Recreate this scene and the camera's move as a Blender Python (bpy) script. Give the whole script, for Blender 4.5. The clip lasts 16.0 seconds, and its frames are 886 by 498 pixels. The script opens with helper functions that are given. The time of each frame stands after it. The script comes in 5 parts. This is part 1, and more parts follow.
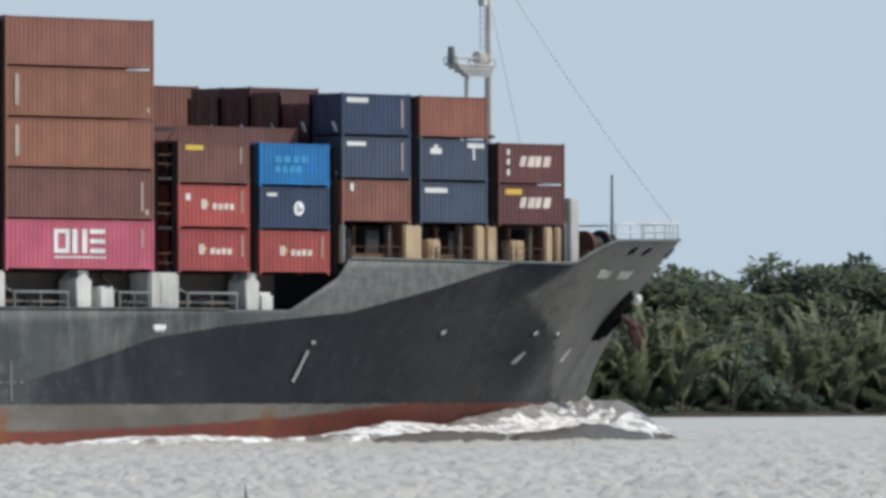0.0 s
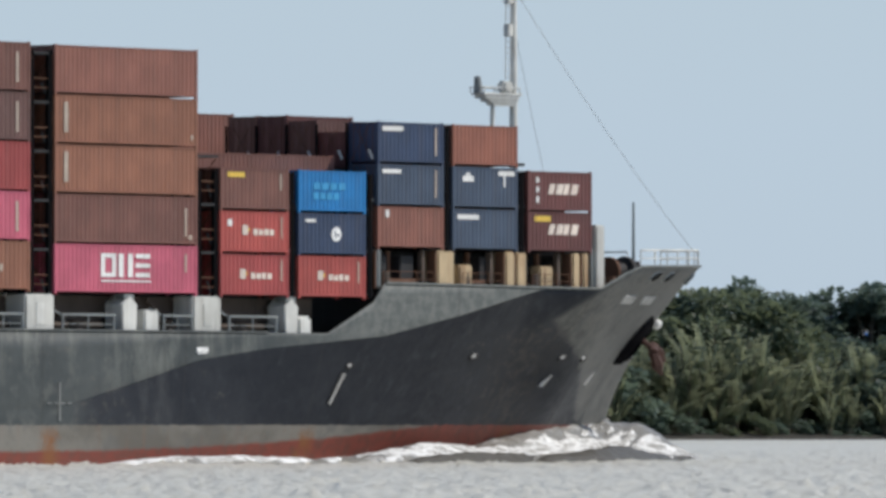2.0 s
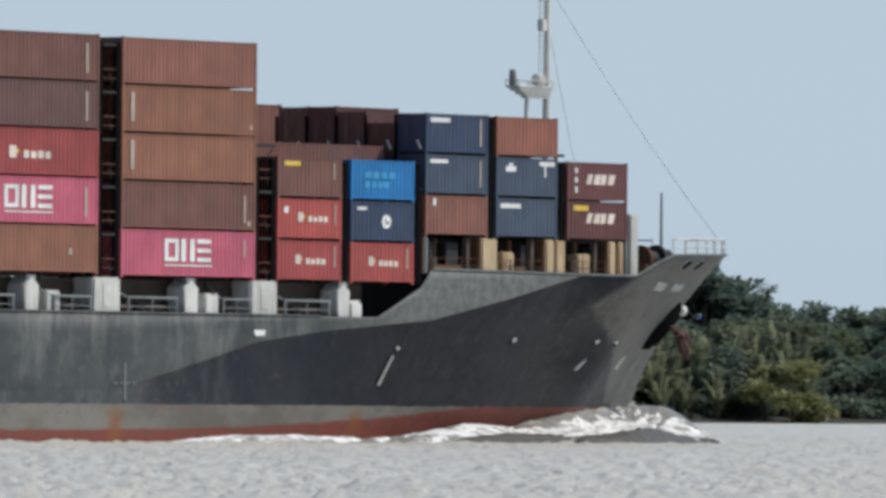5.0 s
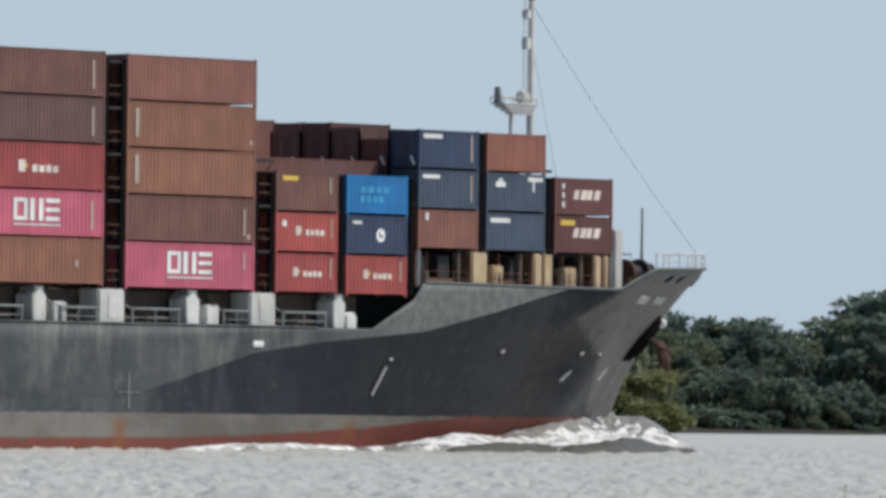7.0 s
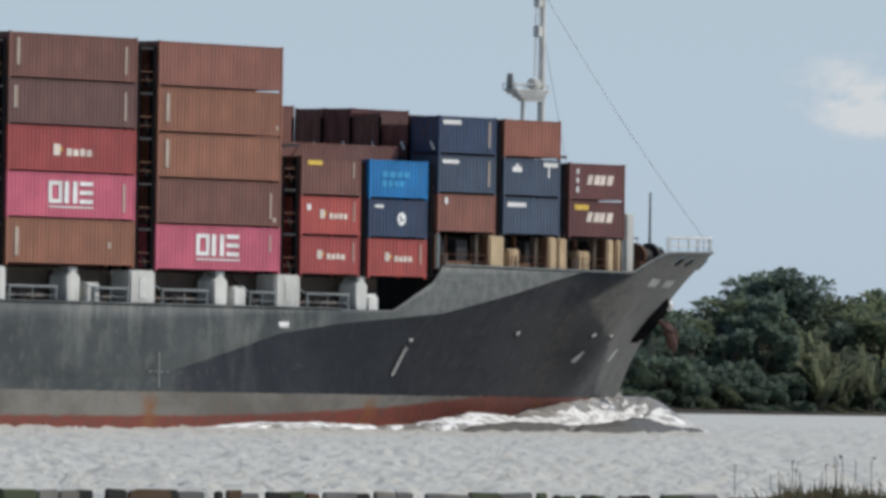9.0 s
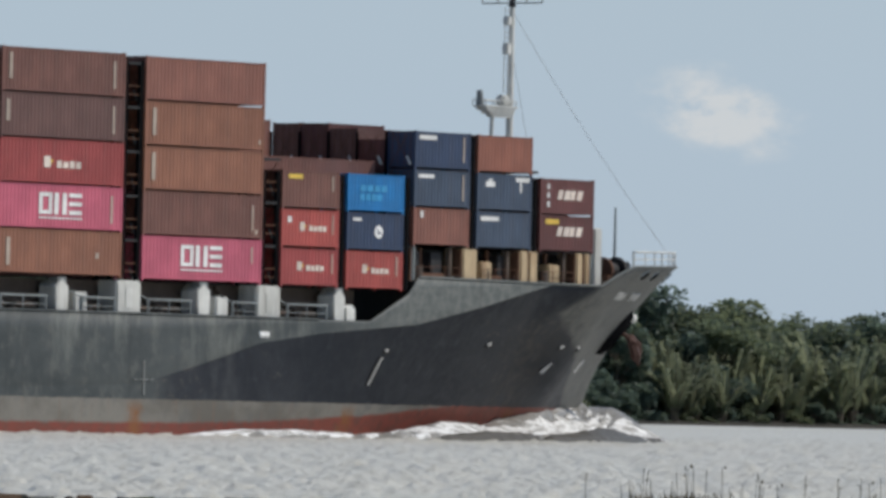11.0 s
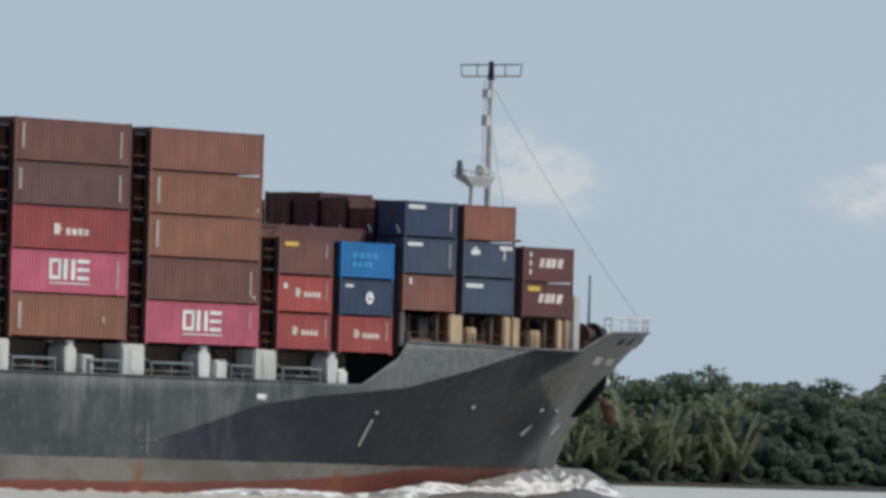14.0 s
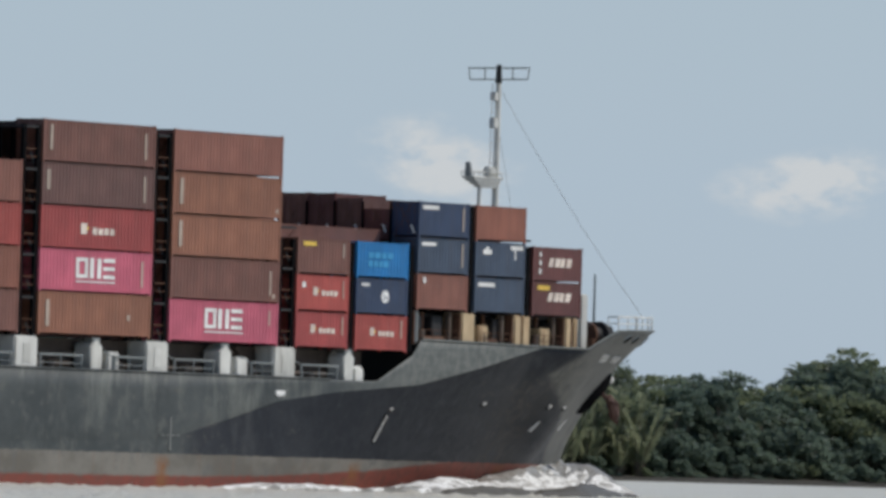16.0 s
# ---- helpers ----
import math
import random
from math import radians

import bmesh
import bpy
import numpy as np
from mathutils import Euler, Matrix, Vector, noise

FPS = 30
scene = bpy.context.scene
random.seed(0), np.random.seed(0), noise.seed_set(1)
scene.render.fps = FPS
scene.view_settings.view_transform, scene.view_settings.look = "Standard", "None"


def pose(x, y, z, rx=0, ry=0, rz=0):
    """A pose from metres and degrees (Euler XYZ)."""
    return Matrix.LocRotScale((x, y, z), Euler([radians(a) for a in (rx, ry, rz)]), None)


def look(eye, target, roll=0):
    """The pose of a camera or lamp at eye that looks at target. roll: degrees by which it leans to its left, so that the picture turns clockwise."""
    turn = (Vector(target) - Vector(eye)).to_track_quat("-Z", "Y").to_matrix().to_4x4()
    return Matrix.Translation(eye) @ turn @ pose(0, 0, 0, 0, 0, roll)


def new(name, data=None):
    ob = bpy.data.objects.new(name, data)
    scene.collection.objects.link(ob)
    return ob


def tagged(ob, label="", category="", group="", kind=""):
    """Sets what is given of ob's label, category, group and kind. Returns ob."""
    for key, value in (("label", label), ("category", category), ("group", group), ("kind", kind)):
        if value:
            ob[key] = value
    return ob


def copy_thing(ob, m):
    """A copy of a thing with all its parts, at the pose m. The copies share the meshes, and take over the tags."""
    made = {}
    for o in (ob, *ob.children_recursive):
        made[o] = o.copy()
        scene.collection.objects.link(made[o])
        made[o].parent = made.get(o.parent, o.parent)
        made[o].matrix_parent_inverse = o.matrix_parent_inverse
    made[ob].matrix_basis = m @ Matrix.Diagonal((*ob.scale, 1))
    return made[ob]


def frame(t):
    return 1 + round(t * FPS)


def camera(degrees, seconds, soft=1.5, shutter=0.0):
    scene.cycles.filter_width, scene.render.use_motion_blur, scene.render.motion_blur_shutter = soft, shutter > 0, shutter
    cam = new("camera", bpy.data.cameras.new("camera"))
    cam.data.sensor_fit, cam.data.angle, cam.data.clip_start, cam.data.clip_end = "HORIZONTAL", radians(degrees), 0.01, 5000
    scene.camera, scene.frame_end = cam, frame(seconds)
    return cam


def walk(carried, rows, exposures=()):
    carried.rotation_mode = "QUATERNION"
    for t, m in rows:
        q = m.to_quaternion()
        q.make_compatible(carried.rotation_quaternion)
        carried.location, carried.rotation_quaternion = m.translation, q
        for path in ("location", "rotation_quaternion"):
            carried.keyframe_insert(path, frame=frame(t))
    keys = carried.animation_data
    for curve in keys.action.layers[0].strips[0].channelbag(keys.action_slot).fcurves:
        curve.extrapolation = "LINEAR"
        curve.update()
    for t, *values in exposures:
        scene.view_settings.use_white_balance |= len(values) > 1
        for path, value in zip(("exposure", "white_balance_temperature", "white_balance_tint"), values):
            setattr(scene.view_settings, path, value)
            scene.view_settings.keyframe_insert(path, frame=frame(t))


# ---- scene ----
# World: the watcher stands on the near bank at the origin, the river runs along +x, water surface at z = 0.
EYE = Vector((0, 0, 2.5))
LENS = 5.323
# seconds, heading (from +x to +y), tilt up, roll: a hand-held long lens that follows the bow
AIM = [
    (0, 42.865, 0.885, -0.149), (0.5, 42.712, 0.949, -0.316), (1, 42.406, 1.058, -0.262),
    (1.5, 42.298, 1.085, 0.080), (2, 42.171, 1.017, 0.068), (2.5, 42.003, 0.934, 0.081),
    (3, 42.148, 0.988, 0.205), (3.5, 42.086, 0.991, 0.248), (4, 41.688, 0.960, 0.324),
    (6.3, 40.651, 0.940, 0.538), (6.5, 40.515, 0.960, 0.529), (7, 40.319, 0.966, 0.709),
    (7.5, 40.127, 0.973, 0.731), (8, 39.999, 0.917, 0.941), (8.5, 39.813, 0.912, 1.020),
    (9, 39.661, 0.844, 0.935), (9.2, 39.454, 0.835, 1.008), (11.3, 38.628, 0.892, 1.359),
    (11.5, 38.428, 0.848, 1.306), (12, 38.079, 0.847, 1.426), (12.5, 37.766, 1.074, 1.612),
    (13, 37.791, 1.167, 1.74), (13.5, 37.810, 1.280, 1.534), (14, 37.671, 1.273, 1.652),
    (14.5, 37.570, 1.384, 1.743), (15, 37.437, 1.173, 1.75), (15.5, 37.311, 1.173, 1.785),
    (16, 37.093, 1.243, 1.76)]


def aim(heading, tilt, roll):
    h, e = radians(heading), radians(tilt)
    d = Vector((math.cos(e) * math.cos(h), math.cos(e) * math.sin(h), math.sin(e)))
    return look(EYE, EYE + 100 * d, roll)


cam = camera(LENS, 16.0, soft=3.6)
walk(cam, [(t, aim(h, e, r)) for t, h, e, r in AIM], exposures=[(0, 0.04), (4, 0.0), (8, -0.05), (12.5, -0.2), (16, -0.21)])

# the ship's own frame: x forward, y to port, z up from the water; here at 0 s, and its way in a second
SHIP_0 = Vector((385.50, 408.20, 0.0))
SHIP_V = Vector((8.0659, 1.2750, 0.0))

# ---- light ----
SUN_EL, SUN_TO = radians(47), Vector((0.67, -0.74, 0))      # towards the sun, on the plan
world = bpy.data.worlds.new("sky")
scene.world = world
world.use_nodes = True
wn, wl = world.node_tree.nodes, world.node_tree.links
wn.clear()
w_out = wn.new("ShaderNodeOutputWorld")
w_bg = wn.new("ShaderNodeBackground")
w_bg.inputs["Strength"].default_value = 0.1
w_sky = wn.new("ShaderNodeTexSky")
w_sky.sky_type, w_sky.sun_disc = "NISHITA", False
w_sky.sun_elevation = SUN_EL
w_sky.sun_rotation = math.atan2(SUN_TO.x, SUN_TO.y)
w_sky.air_density, w_sky.dust_density, w_sky.ozone_density = 1.0, 0.6, 2.0


def sky_math(op, a, b=None):
    n = wn.new("ShaderNodeMath")
    n.operation = op
    for i, v in enumerate((a, b)):
        if v is None:
            continue
        if isinstance(v, (int, float)):
            n.inputs[i].default_value = v
        else:
            wl.new(v, n.inputs[i])
    return n.outputs[0]


w_co = wn.new("ShaderNodeTexCoord")
w_xyz = wn.new("ShaderNodeSeparateXYZ")
wl.new(w_co.outputs["Generated"], w_xyz.inputs[0])
# thin fair-weather clouds low over the far bank: heading and height in degrees, half sizes, strength
heading = sky_math("MULTIPLY", sky_math("ARCTAN2", w_xyz.outputs[1], w_xyz.outputs[0]), 57.2958)
height = sky_math("MULTIPLY", sky_math("ARCSINE", w_xyz.outputs[2]), 57.2958)
w_comb = wn.new("ShaderNodeCombineXYZ")
wl.new(heading, w_comb.inputs[0])
wl.new(sky_math("MULTIPLY", height, 1.7), w_comb.inputs[1])
w_noise = wn.new("ShaderNodeTexNoise")
wl.new(w_comb.outputs[0], w_noise.inputs["Vector"])
w_noise.inputs["Scale"].default_value, w_noise.inputs["Detail"].default_value, w_noise.inputs["Roughness"].default_value = 3.4, 7.0, 0.6
cover = None
for h0, e0, hw, eh, amount in ((37.25, 1.84, 0.52, 0.30, 1.0), (36.98, 1.66, 0.55, 0.26, 0.9), (35.0, 1.66, 0.66, 0.26, 1.1), (34.7, 1.78, 0.5, 0.24, 0.7), (30.5, 3.4, 2.2, 0.6, 0.8), (47.0, 5.0, 3.0, 0.9, 0.8)):
    dx = sky_math("DIVIDE", sky_math("SUBTRACT", heading, h0), hw)
    dy = sky_math("DIVIDE", sky_math("SUBTRACT", height, e0), eh)
    d2 = sky_math("ADD", sky_math("MULTIPLY", dx, dx), sky_math("MULTIPLY", dy, dy))
    one = sky_math("MULTIPLY", sky_math("MAXIMUM", sky_math("SUBTRACT", 1.0, d2), 0.0), amount)
    cover = one if cover is None else sky_math("ADD", cover, one)
puff = wn.new("ShaderNodeMapRange")
puff.interpolation_type = "SMOOTHSTEP"
puff.inputs["From Min"].default_value, puff.inputs["From Max"].default_value = 0.16, 1.1
puff.inputs["To Max"].default_value = 0.66
wl.new(sky_math("MULTIPLY", sky_math("ADD", sky_math("MULTIPLY", w_noise.outputs["Fac"], 2.6), -0.62), cover), puff.inputs["Value"])
# haze: humid air whitens the sky towards the horizon
haze = wn.new("ShaderNodeMapRange")
haze.inputs["From Min"].default_value, haze.inputs["From Max"].default_value = 0.03, 0.22
haze.inputs["To Min"].default_value, haze.inputs["To Max"].default_value = 0.85, 0.0
wl.new(w_xyz.outputs[2], haze.inputs["Value"])
w_mix = wn.new("ShaderNodeMix")
w_mix.data_type = "RGBA"
wl.new(haze.outputs[0], w_mix.inputs["Factor"])
wl.new(w_sky.outputs[0], w_mix.inputs["A"])
HAZE = (4.75, 5.95, 7.3, 1)
w_mix.inputs["B"].default_value = HAZE
w_mix2 = wn.new("ShaderNodeMix")
w_mix2.data_type = "RGBA"
wl.new(puff.outputs[0], w_mix2.inputs["Factor"])
wl.new(w_mix.outputs["Result"], w_mix2.inputs["A"])
w_mix2.inputs["B"].default_value = (7.6, 7.6, 7.5, 1)
wl.new(w_mix2.outputs["Result"], w_bg.inputs["Color"])
wl.new(w_bg.outputs[0], w_out.inputs[0])

sun_data = bpy.data.lights.new("sun", "SUN")
sun_data.energy, sun_data.angle, sun_data.color = 3.2, radians(2.0), (1.0, 0.95, 0.87)
sun = new("sun", sun_data)
sun.matrix_world = look((0, 0, 60), Vector((0, 0, 60)) - (SUN_TO.normalized() * math.cos(SUN_EL) + Vector((0, 0, math.sin(SUN_EL)))))

# ---- materials ----
def srgb(r, g, b):
    return tuple(((c / 255) / 12.92 if c / 255 <= 0.04045 else ((c / 255 + 0.055) / 1.055) ** 2.4) for c in (r, g, b))


class Nodes:
    """A small wrapper round a material's node tree."""

    def __init__(self, name):
        self.mat = bpy.data.materials.new(name)
        self.mat.use_nodes = True
        self.tree = self.mat.node_tree
        self.bsdf = self.tree.nodes["Principled BSDF"]
        self.coord = self.node("ShaderNodeTexCoord").outputs["Object"]

    def node(self, kind, **values):
        n = self.tree.nodes.new(kind)
        for k, v in values.items():
            n.inputs[k].default_value = v
        return n

    def link(self, a, b):
        self.tree.links.new(a, b)

    def scaled(self, s):
        m = self.node("ShaderNodeMapping")
        m.inputs["Scale"].default_value = s
        self.link(self.coord, m.inputs["Vector"])
        return m.outputs[0]

    def noise(self, s, detail=4.0, rough=0.55, scale=1.0):
        n = self.node("ShaderNodeTexNoise", Scale=scale, Detail=detail, Roughness=rough)
        self.link(self.scaled(s), n.inputs["Vector"])
        return n.outputs["Fac"]

    def ramp(self, fac, *stops):
        n = self.tree.nodes.new("ShaderNodeValToRGB")
        els = n.color_ramp.elements
        while len(els) < len(stops):
            els.new(0.5)
        for e, (p, c) in zip(els, stops):
            e.position, e.color = p, (*c[:3], 1) if not isinstance(c, (int, float)) else (c, c, c, 1)
        self.link(fac, n.inputs[0])
        return n.outputs[0]

    def mix(self, fac, a, b, how="MIX"):
        n = self.tree.nodes.new("ShaderNodeMix")
        n.data_type, n.blend_type = "RGBA", how
        for key, v in (("Factor", fac), ("A", a), ("B", b)):
            if isinstance(v, (int, float)):
                n.inputs[key].default_value = v
            elif isinstance(v, tuple):
                n.inputs[key].default_value = (*v[:3], 1)
            else:
                self.link(v, n.inputs[key])
        return n.outputs["Result"]

    def math(self, op, a, b=0.0):
        n = self.tree.nodes.new("ShaderNodeMath")
        n.operation = op
        for i, v in enumerate((a, b)):
            if isinstance(v, (int, float)):
                n.inputs[i].default_value = v
            else:
                self.link(v, n.inputs[i])
        return n.outputs[0]

    def band(self, v, a, b):
        n = self.node("ShaderNodeMapRange")
        n.interpolation_type = "SMOOTHSTEP"
        n.inputs["From Min"].default_value, n.inputs["From Max"].default_value = a, b
        self.link(v, n.inputs["Value"])
        return n.outputs[0]

    def done(self, colour, rough=0.6, metal=0.0, bump=None, strength=0.3, distance=0.02):
        if isinstance(colour, tuple):
            self.bsdf.inputs["Base Color"].default_value = (*colour[:3], 1)
        else:
            self.link(colour, self.bsdf.inputs["Base Color"])
        if isinstance(rough, (int, float)):
            self.bsdf.inputs["Roughness"].default_value = rough
        else:
            self.link(rough, self.bsdf.inputs["Roughness"])
        self.bsdf.inputs["Metallic"].default_value = metal
        if bump is not None:
            b = self.node("ShaderNodeBump", Strength=strength, Distance=distance)
            self.link(bump, b.inputs["Height"])
            self.link(b.outputs[0], self.bsdf.inputs["Normal"])
        return self.mat


def painted(name, colour, dirt=(0.10, 0.075, 0.06), amount=0.35, rough=0.55):
    """Weathered paint: broad fading, vertical run marks, small rust specks, a shade of its own for each piece."""
    n = Nodes(name)
    fade = n.noise((0.5, 0.5, 0.4), 3)
    runs = n.noise((2.2, 2.2, 0.12), 4)
    specks = n.noise((3, 3, 3), 5, 0.7)
    streaks = n.noise((4.5, 4.5, 0.3), 5, 0.65)
    info = n.tree.nodes.new("ShaderNodeObjectInfo").outputs["Random"]
    scuffs = n.noise((1.3, 1.3, 0.35), 6, 0.7)
    base = n.mix(n.band(fade, 0.35, 0.7), tuple(c * 0.82 for c in colour), tuple(min(1, c * 1.12) for c in colour))
    base = n.mix(n.math("MULTIPLY", n.band(scuffs, 0.56, 0.7), amount * 0.7), base, tuple(min(1, c * 1.3 + 0.05) for c in colour))
    base = n.mix(n.math("MULTIPLY", n.band(runs, 0.5, 0.78), amount), base, dirt)
    base = n.mix(n.math("MULTIPLY", n.band(streaks, 0.54, 0.68), amount * 0.85), base, tuple(c * 0.5 for c in colour))
    base = n.mix(n.math("MULTIPLY", n.band(streaks, 0.46, 0.34), amount * 0.6), base, tuple(min(1, c * 1.35 + 0.02) for c in colour))
    base = n.mix(n.math("MULTIPLY", n.band(specks, 0.63, 0.75), amount * 1.2), base, (0.09, 0.04, 0.025))
    base = n.mix(0.16, base, n.ramp(info, (0, tuple(c * 0.4 for c in colour)), (1, tuple(min(1, c * 1.7) for c in colour))))
    return n.done(base, rough, 0.0, specks, 0.15, 0.01)


ANCHOR = painted("dark_anchor_rust", (0.07, 0.032, 0.024), amount=0.6, rough=0.85)
RUST = painted("rusty_steel", (0.12, 0.055, 0.03), amount=0.6, rough=0.85)
DARK = painted("dark_steel", (0.018, 0.018, 0.02), amount=0.3, rough=0.7)
WHITE = painted("white_paint", (0.62, 0.62, 0.58), dirt=(0.25, 0.2, 0.14), amount=0.5)
CREAM = painted("cream_paint", (0.50, 0.38, 0.23), dirt=(0.22, 0.10, 0.04), amount=0.85)
GREY = painted("grey_paint", (0.22, 0.24, 0.24), amount=0.5)
MARK = painted("white_marking", (0.78, 0.78, 0.76), dirt=(0.4, 0.38, 0.35), amount=0.2)
YELLOW = painted("yellow_marking", (0.75, 0.50, 0.08), amount=0.2)
WIRE = painted("wire_rope", (0.30, 0.31, 0.32), amount=0.2, rough=0.5)
DECK = painted("deck_paint", (0.10, 0.075, 0.06), amount=0.5, rough=0.8)


def hull_paint(name, above_knuckle):
    """Shell paint. The upper strake is light grey-green; below the knuckle the bow flare's shade is painted in as a
    blue-black tone that ends in a ragged edge abaft and forward; below both a beige boot-top and red bottom paint."""
    n = Nodes(name)
    n.bsdf.inputs["Specular IOR Level"].default_value = 0.32
    z = n.tree.nodes.new("ShaderNodeSeparateXYZ")
    n.link(n.coord, z.inputs[0])
    x, zz = z.outputs[0], z.outputs[2]
    runs = n.noise((0.38, 0.38, 0.10), 6, 0.68)
    runs2 = n.noise((1.9, 1.9, 0.10), 4, 0.6)
    blot = n.noise((0.16, 0.16, 0.22), 5, 0.6)
    fine = n.noise((1.6, 1.6, 1.6), 5, 0.65)
    grit = n.noise((6, 6, 3), 4, 0.7)
    mottle = n.noise((0.8, 0.8, 0.65), 6, 0.7)
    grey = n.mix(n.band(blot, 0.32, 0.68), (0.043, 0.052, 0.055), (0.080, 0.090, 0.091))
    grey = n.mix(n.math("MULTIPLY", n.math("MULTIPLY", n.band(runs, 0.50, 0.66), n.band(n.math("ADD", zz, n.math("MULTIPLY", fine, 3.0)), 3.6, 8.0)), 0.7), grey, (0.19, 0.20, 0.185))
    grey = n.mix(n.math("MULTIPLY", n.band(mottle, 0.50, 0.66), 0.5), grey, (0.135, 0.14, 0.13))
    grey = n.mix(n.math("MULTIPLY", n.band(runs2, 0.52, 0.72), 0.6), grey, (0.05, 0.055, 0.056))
    if above_knuckle:
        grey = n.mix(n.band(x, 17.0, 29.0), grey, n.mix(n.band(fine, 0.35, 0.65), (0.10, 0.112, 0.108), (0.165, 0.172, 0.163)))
    if not above_knuckle:
        # shade under the flare's overhang, put into the paint colour
        flare_shade = n.mix(n.band(blot, 0.35, 0.7), (0.009, 0.0125, 0.020), (0.022, 0.026, 0.034))
        flare_shade = n.mix(n.math("MULTIPLY", n.band(runs, 0.55, 0.72), 0.4), flare_shade, (0.075, 0.078, 0.082))
        flare_shade = n.mix(n.math("MULTIPLY", n.band(mottle, 0.52, 0.70), 0.5), flare_shade, (0.048, 0.053, 0.062))
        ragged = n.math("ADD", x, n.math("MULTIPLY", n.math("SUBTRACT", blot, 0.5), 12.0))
        # edge of the painted shade: dark wedge abaft the crease, lighter plating ahead
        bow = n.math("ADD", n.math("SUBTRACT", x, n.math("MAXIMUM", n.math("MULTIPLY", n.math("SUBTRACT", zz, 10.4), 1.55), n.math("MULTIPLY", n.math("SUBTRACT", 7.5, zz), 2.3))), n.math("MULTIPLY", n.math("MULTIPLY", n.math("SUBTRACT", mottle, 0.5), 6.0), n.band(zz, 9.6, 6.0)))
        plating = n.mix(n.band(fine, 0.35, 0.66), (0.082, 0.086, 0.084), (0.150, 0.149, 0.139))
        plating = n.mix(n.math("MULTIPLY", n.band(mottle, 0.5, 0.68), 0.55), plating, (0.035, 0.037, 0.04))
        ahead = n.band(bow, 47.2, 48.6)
        grey = n.mix(ahead, n.mix(n.band(ragged, 0.0, 6.0), grey, flare_shade), plating)
        # scoured patch where the anchor chain and tugs rub
        scour = n.math("MULTIPLY", n.band(n.math("ABSOLUTE", n.math("SUBTRACT", n.math("ADD", x, n.math("MULTIPLY", zz, 0.25)), 46.0)), 5.0, 0.5), n.math("MULTIPLY", n.band(fine, 0.38, 0.66), n.band(zz, 9.2, 6.8)))
        grey = n.mix(n.math("MULTIPLY", scour, 0.34), grey, (0.145, 0.125, 0.102))
    scuff = n.math("MULTIPLY", n.band(fine, 0.52, 0.72), n.band(blot, 0.5, 0.64))
    grey = n.mix(n.math("MULTIPLY", scuff, 0.36), grey, (0.17, 0.155, 0.13))
    grey = n.mix(n.math("MULTIPLY", n.band(grit, 0.56, 0.72), 0.45), grey, (0.03, 0.03, 0.03))
    seam = n.math("PINGPONG", n.math("ADD", x, 1.3), 6.1)
    grey = n.mix(n.math("MULTIPLY", n.math("LESS_THAN", seam, 0.07), 0.35), grey, (0.035, 0.035, 0.035))
    wob = n.math("ADD", zz, n.math("MULTIPLY", n.math("SUBTRACT", fine, 0.5), 0.25))
    wob2 = n.math("ADD", zz, n.math("MULTIPLY", n.math("SUBTRACT", mottle, 0.5), 0.5))
    # the bottom paint climbs towards the bow until it meets the dark flare tone
    ahead_of = n.math("MAXIMUM", n.math("DIVIDE", n.math("ADD", x, 15.0), 53.0), 0.0)
    trim = n.math("ADD", 0.45, n.math("MULTIPLY", n.math("POWER", ahead_of, 2.6), 1.65))
    boot = n.mix(n.band(blot, 0.4, 0.65), (0.205, 0.195, 0.172), (0.13, 0.12, 0.102))
    boot = n.mix(n.math("MULTIPLY", n.band(runs2, 0.54, 0.70), 0.4), boot, (0.20, 0.12, 0.08))
    boot = n.mix(n.math("MULTIPLY", n.band(mottle, 0.52, 0.66), 0.6), boot, (0.13, 0.13, 0.125))
    boot = n.mix(n.math("MULTIPLY", n.band(grit, 0.55, 0.7), 0.5), boot, (0.10, 0.09, 0.08))
    red = n.mix(n.band(fine, 0.4, 0.65), (0.205, 0.052, 0.036), (0.15, 0.06, 0.045))
    under = n.mix(n.band(n.math("SUBTRACT", wob2, trim), -0.12, 0.16), red, boot)
    rusty = n.math("MULTIPLY", n.band(n.math("PINGPONG", n.math("ADD", n.math("ADD", x, 0.75), n.math("MULTIPLY", n.math("SUBTRACT", fine, 0.5), 2.4)), 12.0), 1.1, 0.1), n.band(wob, 2.4, 1.0))
    under = n.mix(n.math("MULTIPLY", n.math("MULTIPLY", rusty, n.band(mottle, 0.30, 0.50)), 0.85), under, (0.22, 0.09, 0.03))
    col = n.mix(n.band(wob, 2.02, 2.12), under, grey)
    return n.done(col, n.ramp(fine, (0.3, 0.5), (0.7, 0.68)), 0.0, blot, 0.3, 0.08)


HULL, STRAKE = hull_paint("shell_paint_flare_shade", False), hull_paint("upper_shell_paint", True)
# flat black that stands for shade: anchor pocket, chock holes, container gaps
pit = Nodes("shade_black")
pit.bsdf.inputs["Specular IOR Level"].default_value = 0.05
SHADE_BLACK = pit.done((0.006, 0.006, 0.007), 0.95)
DULL = painted("dull_white_marking", (0.46, 0.46, 0.45), dirt=(0.15, 0.14, 0.13), amount=0.7)
FADED = painted("faded_hull_marking", (0.17, 0.18, 0.175), amount=0.6)
CHALK = painted("chalky_marking", (0.68, 0.58, 0.51), dirt=(0.4, 0.2, 0.15), amount=0.5)
PALE = painted("faded_marking", (0.48, 0.40, 0.33), amount=0.4)


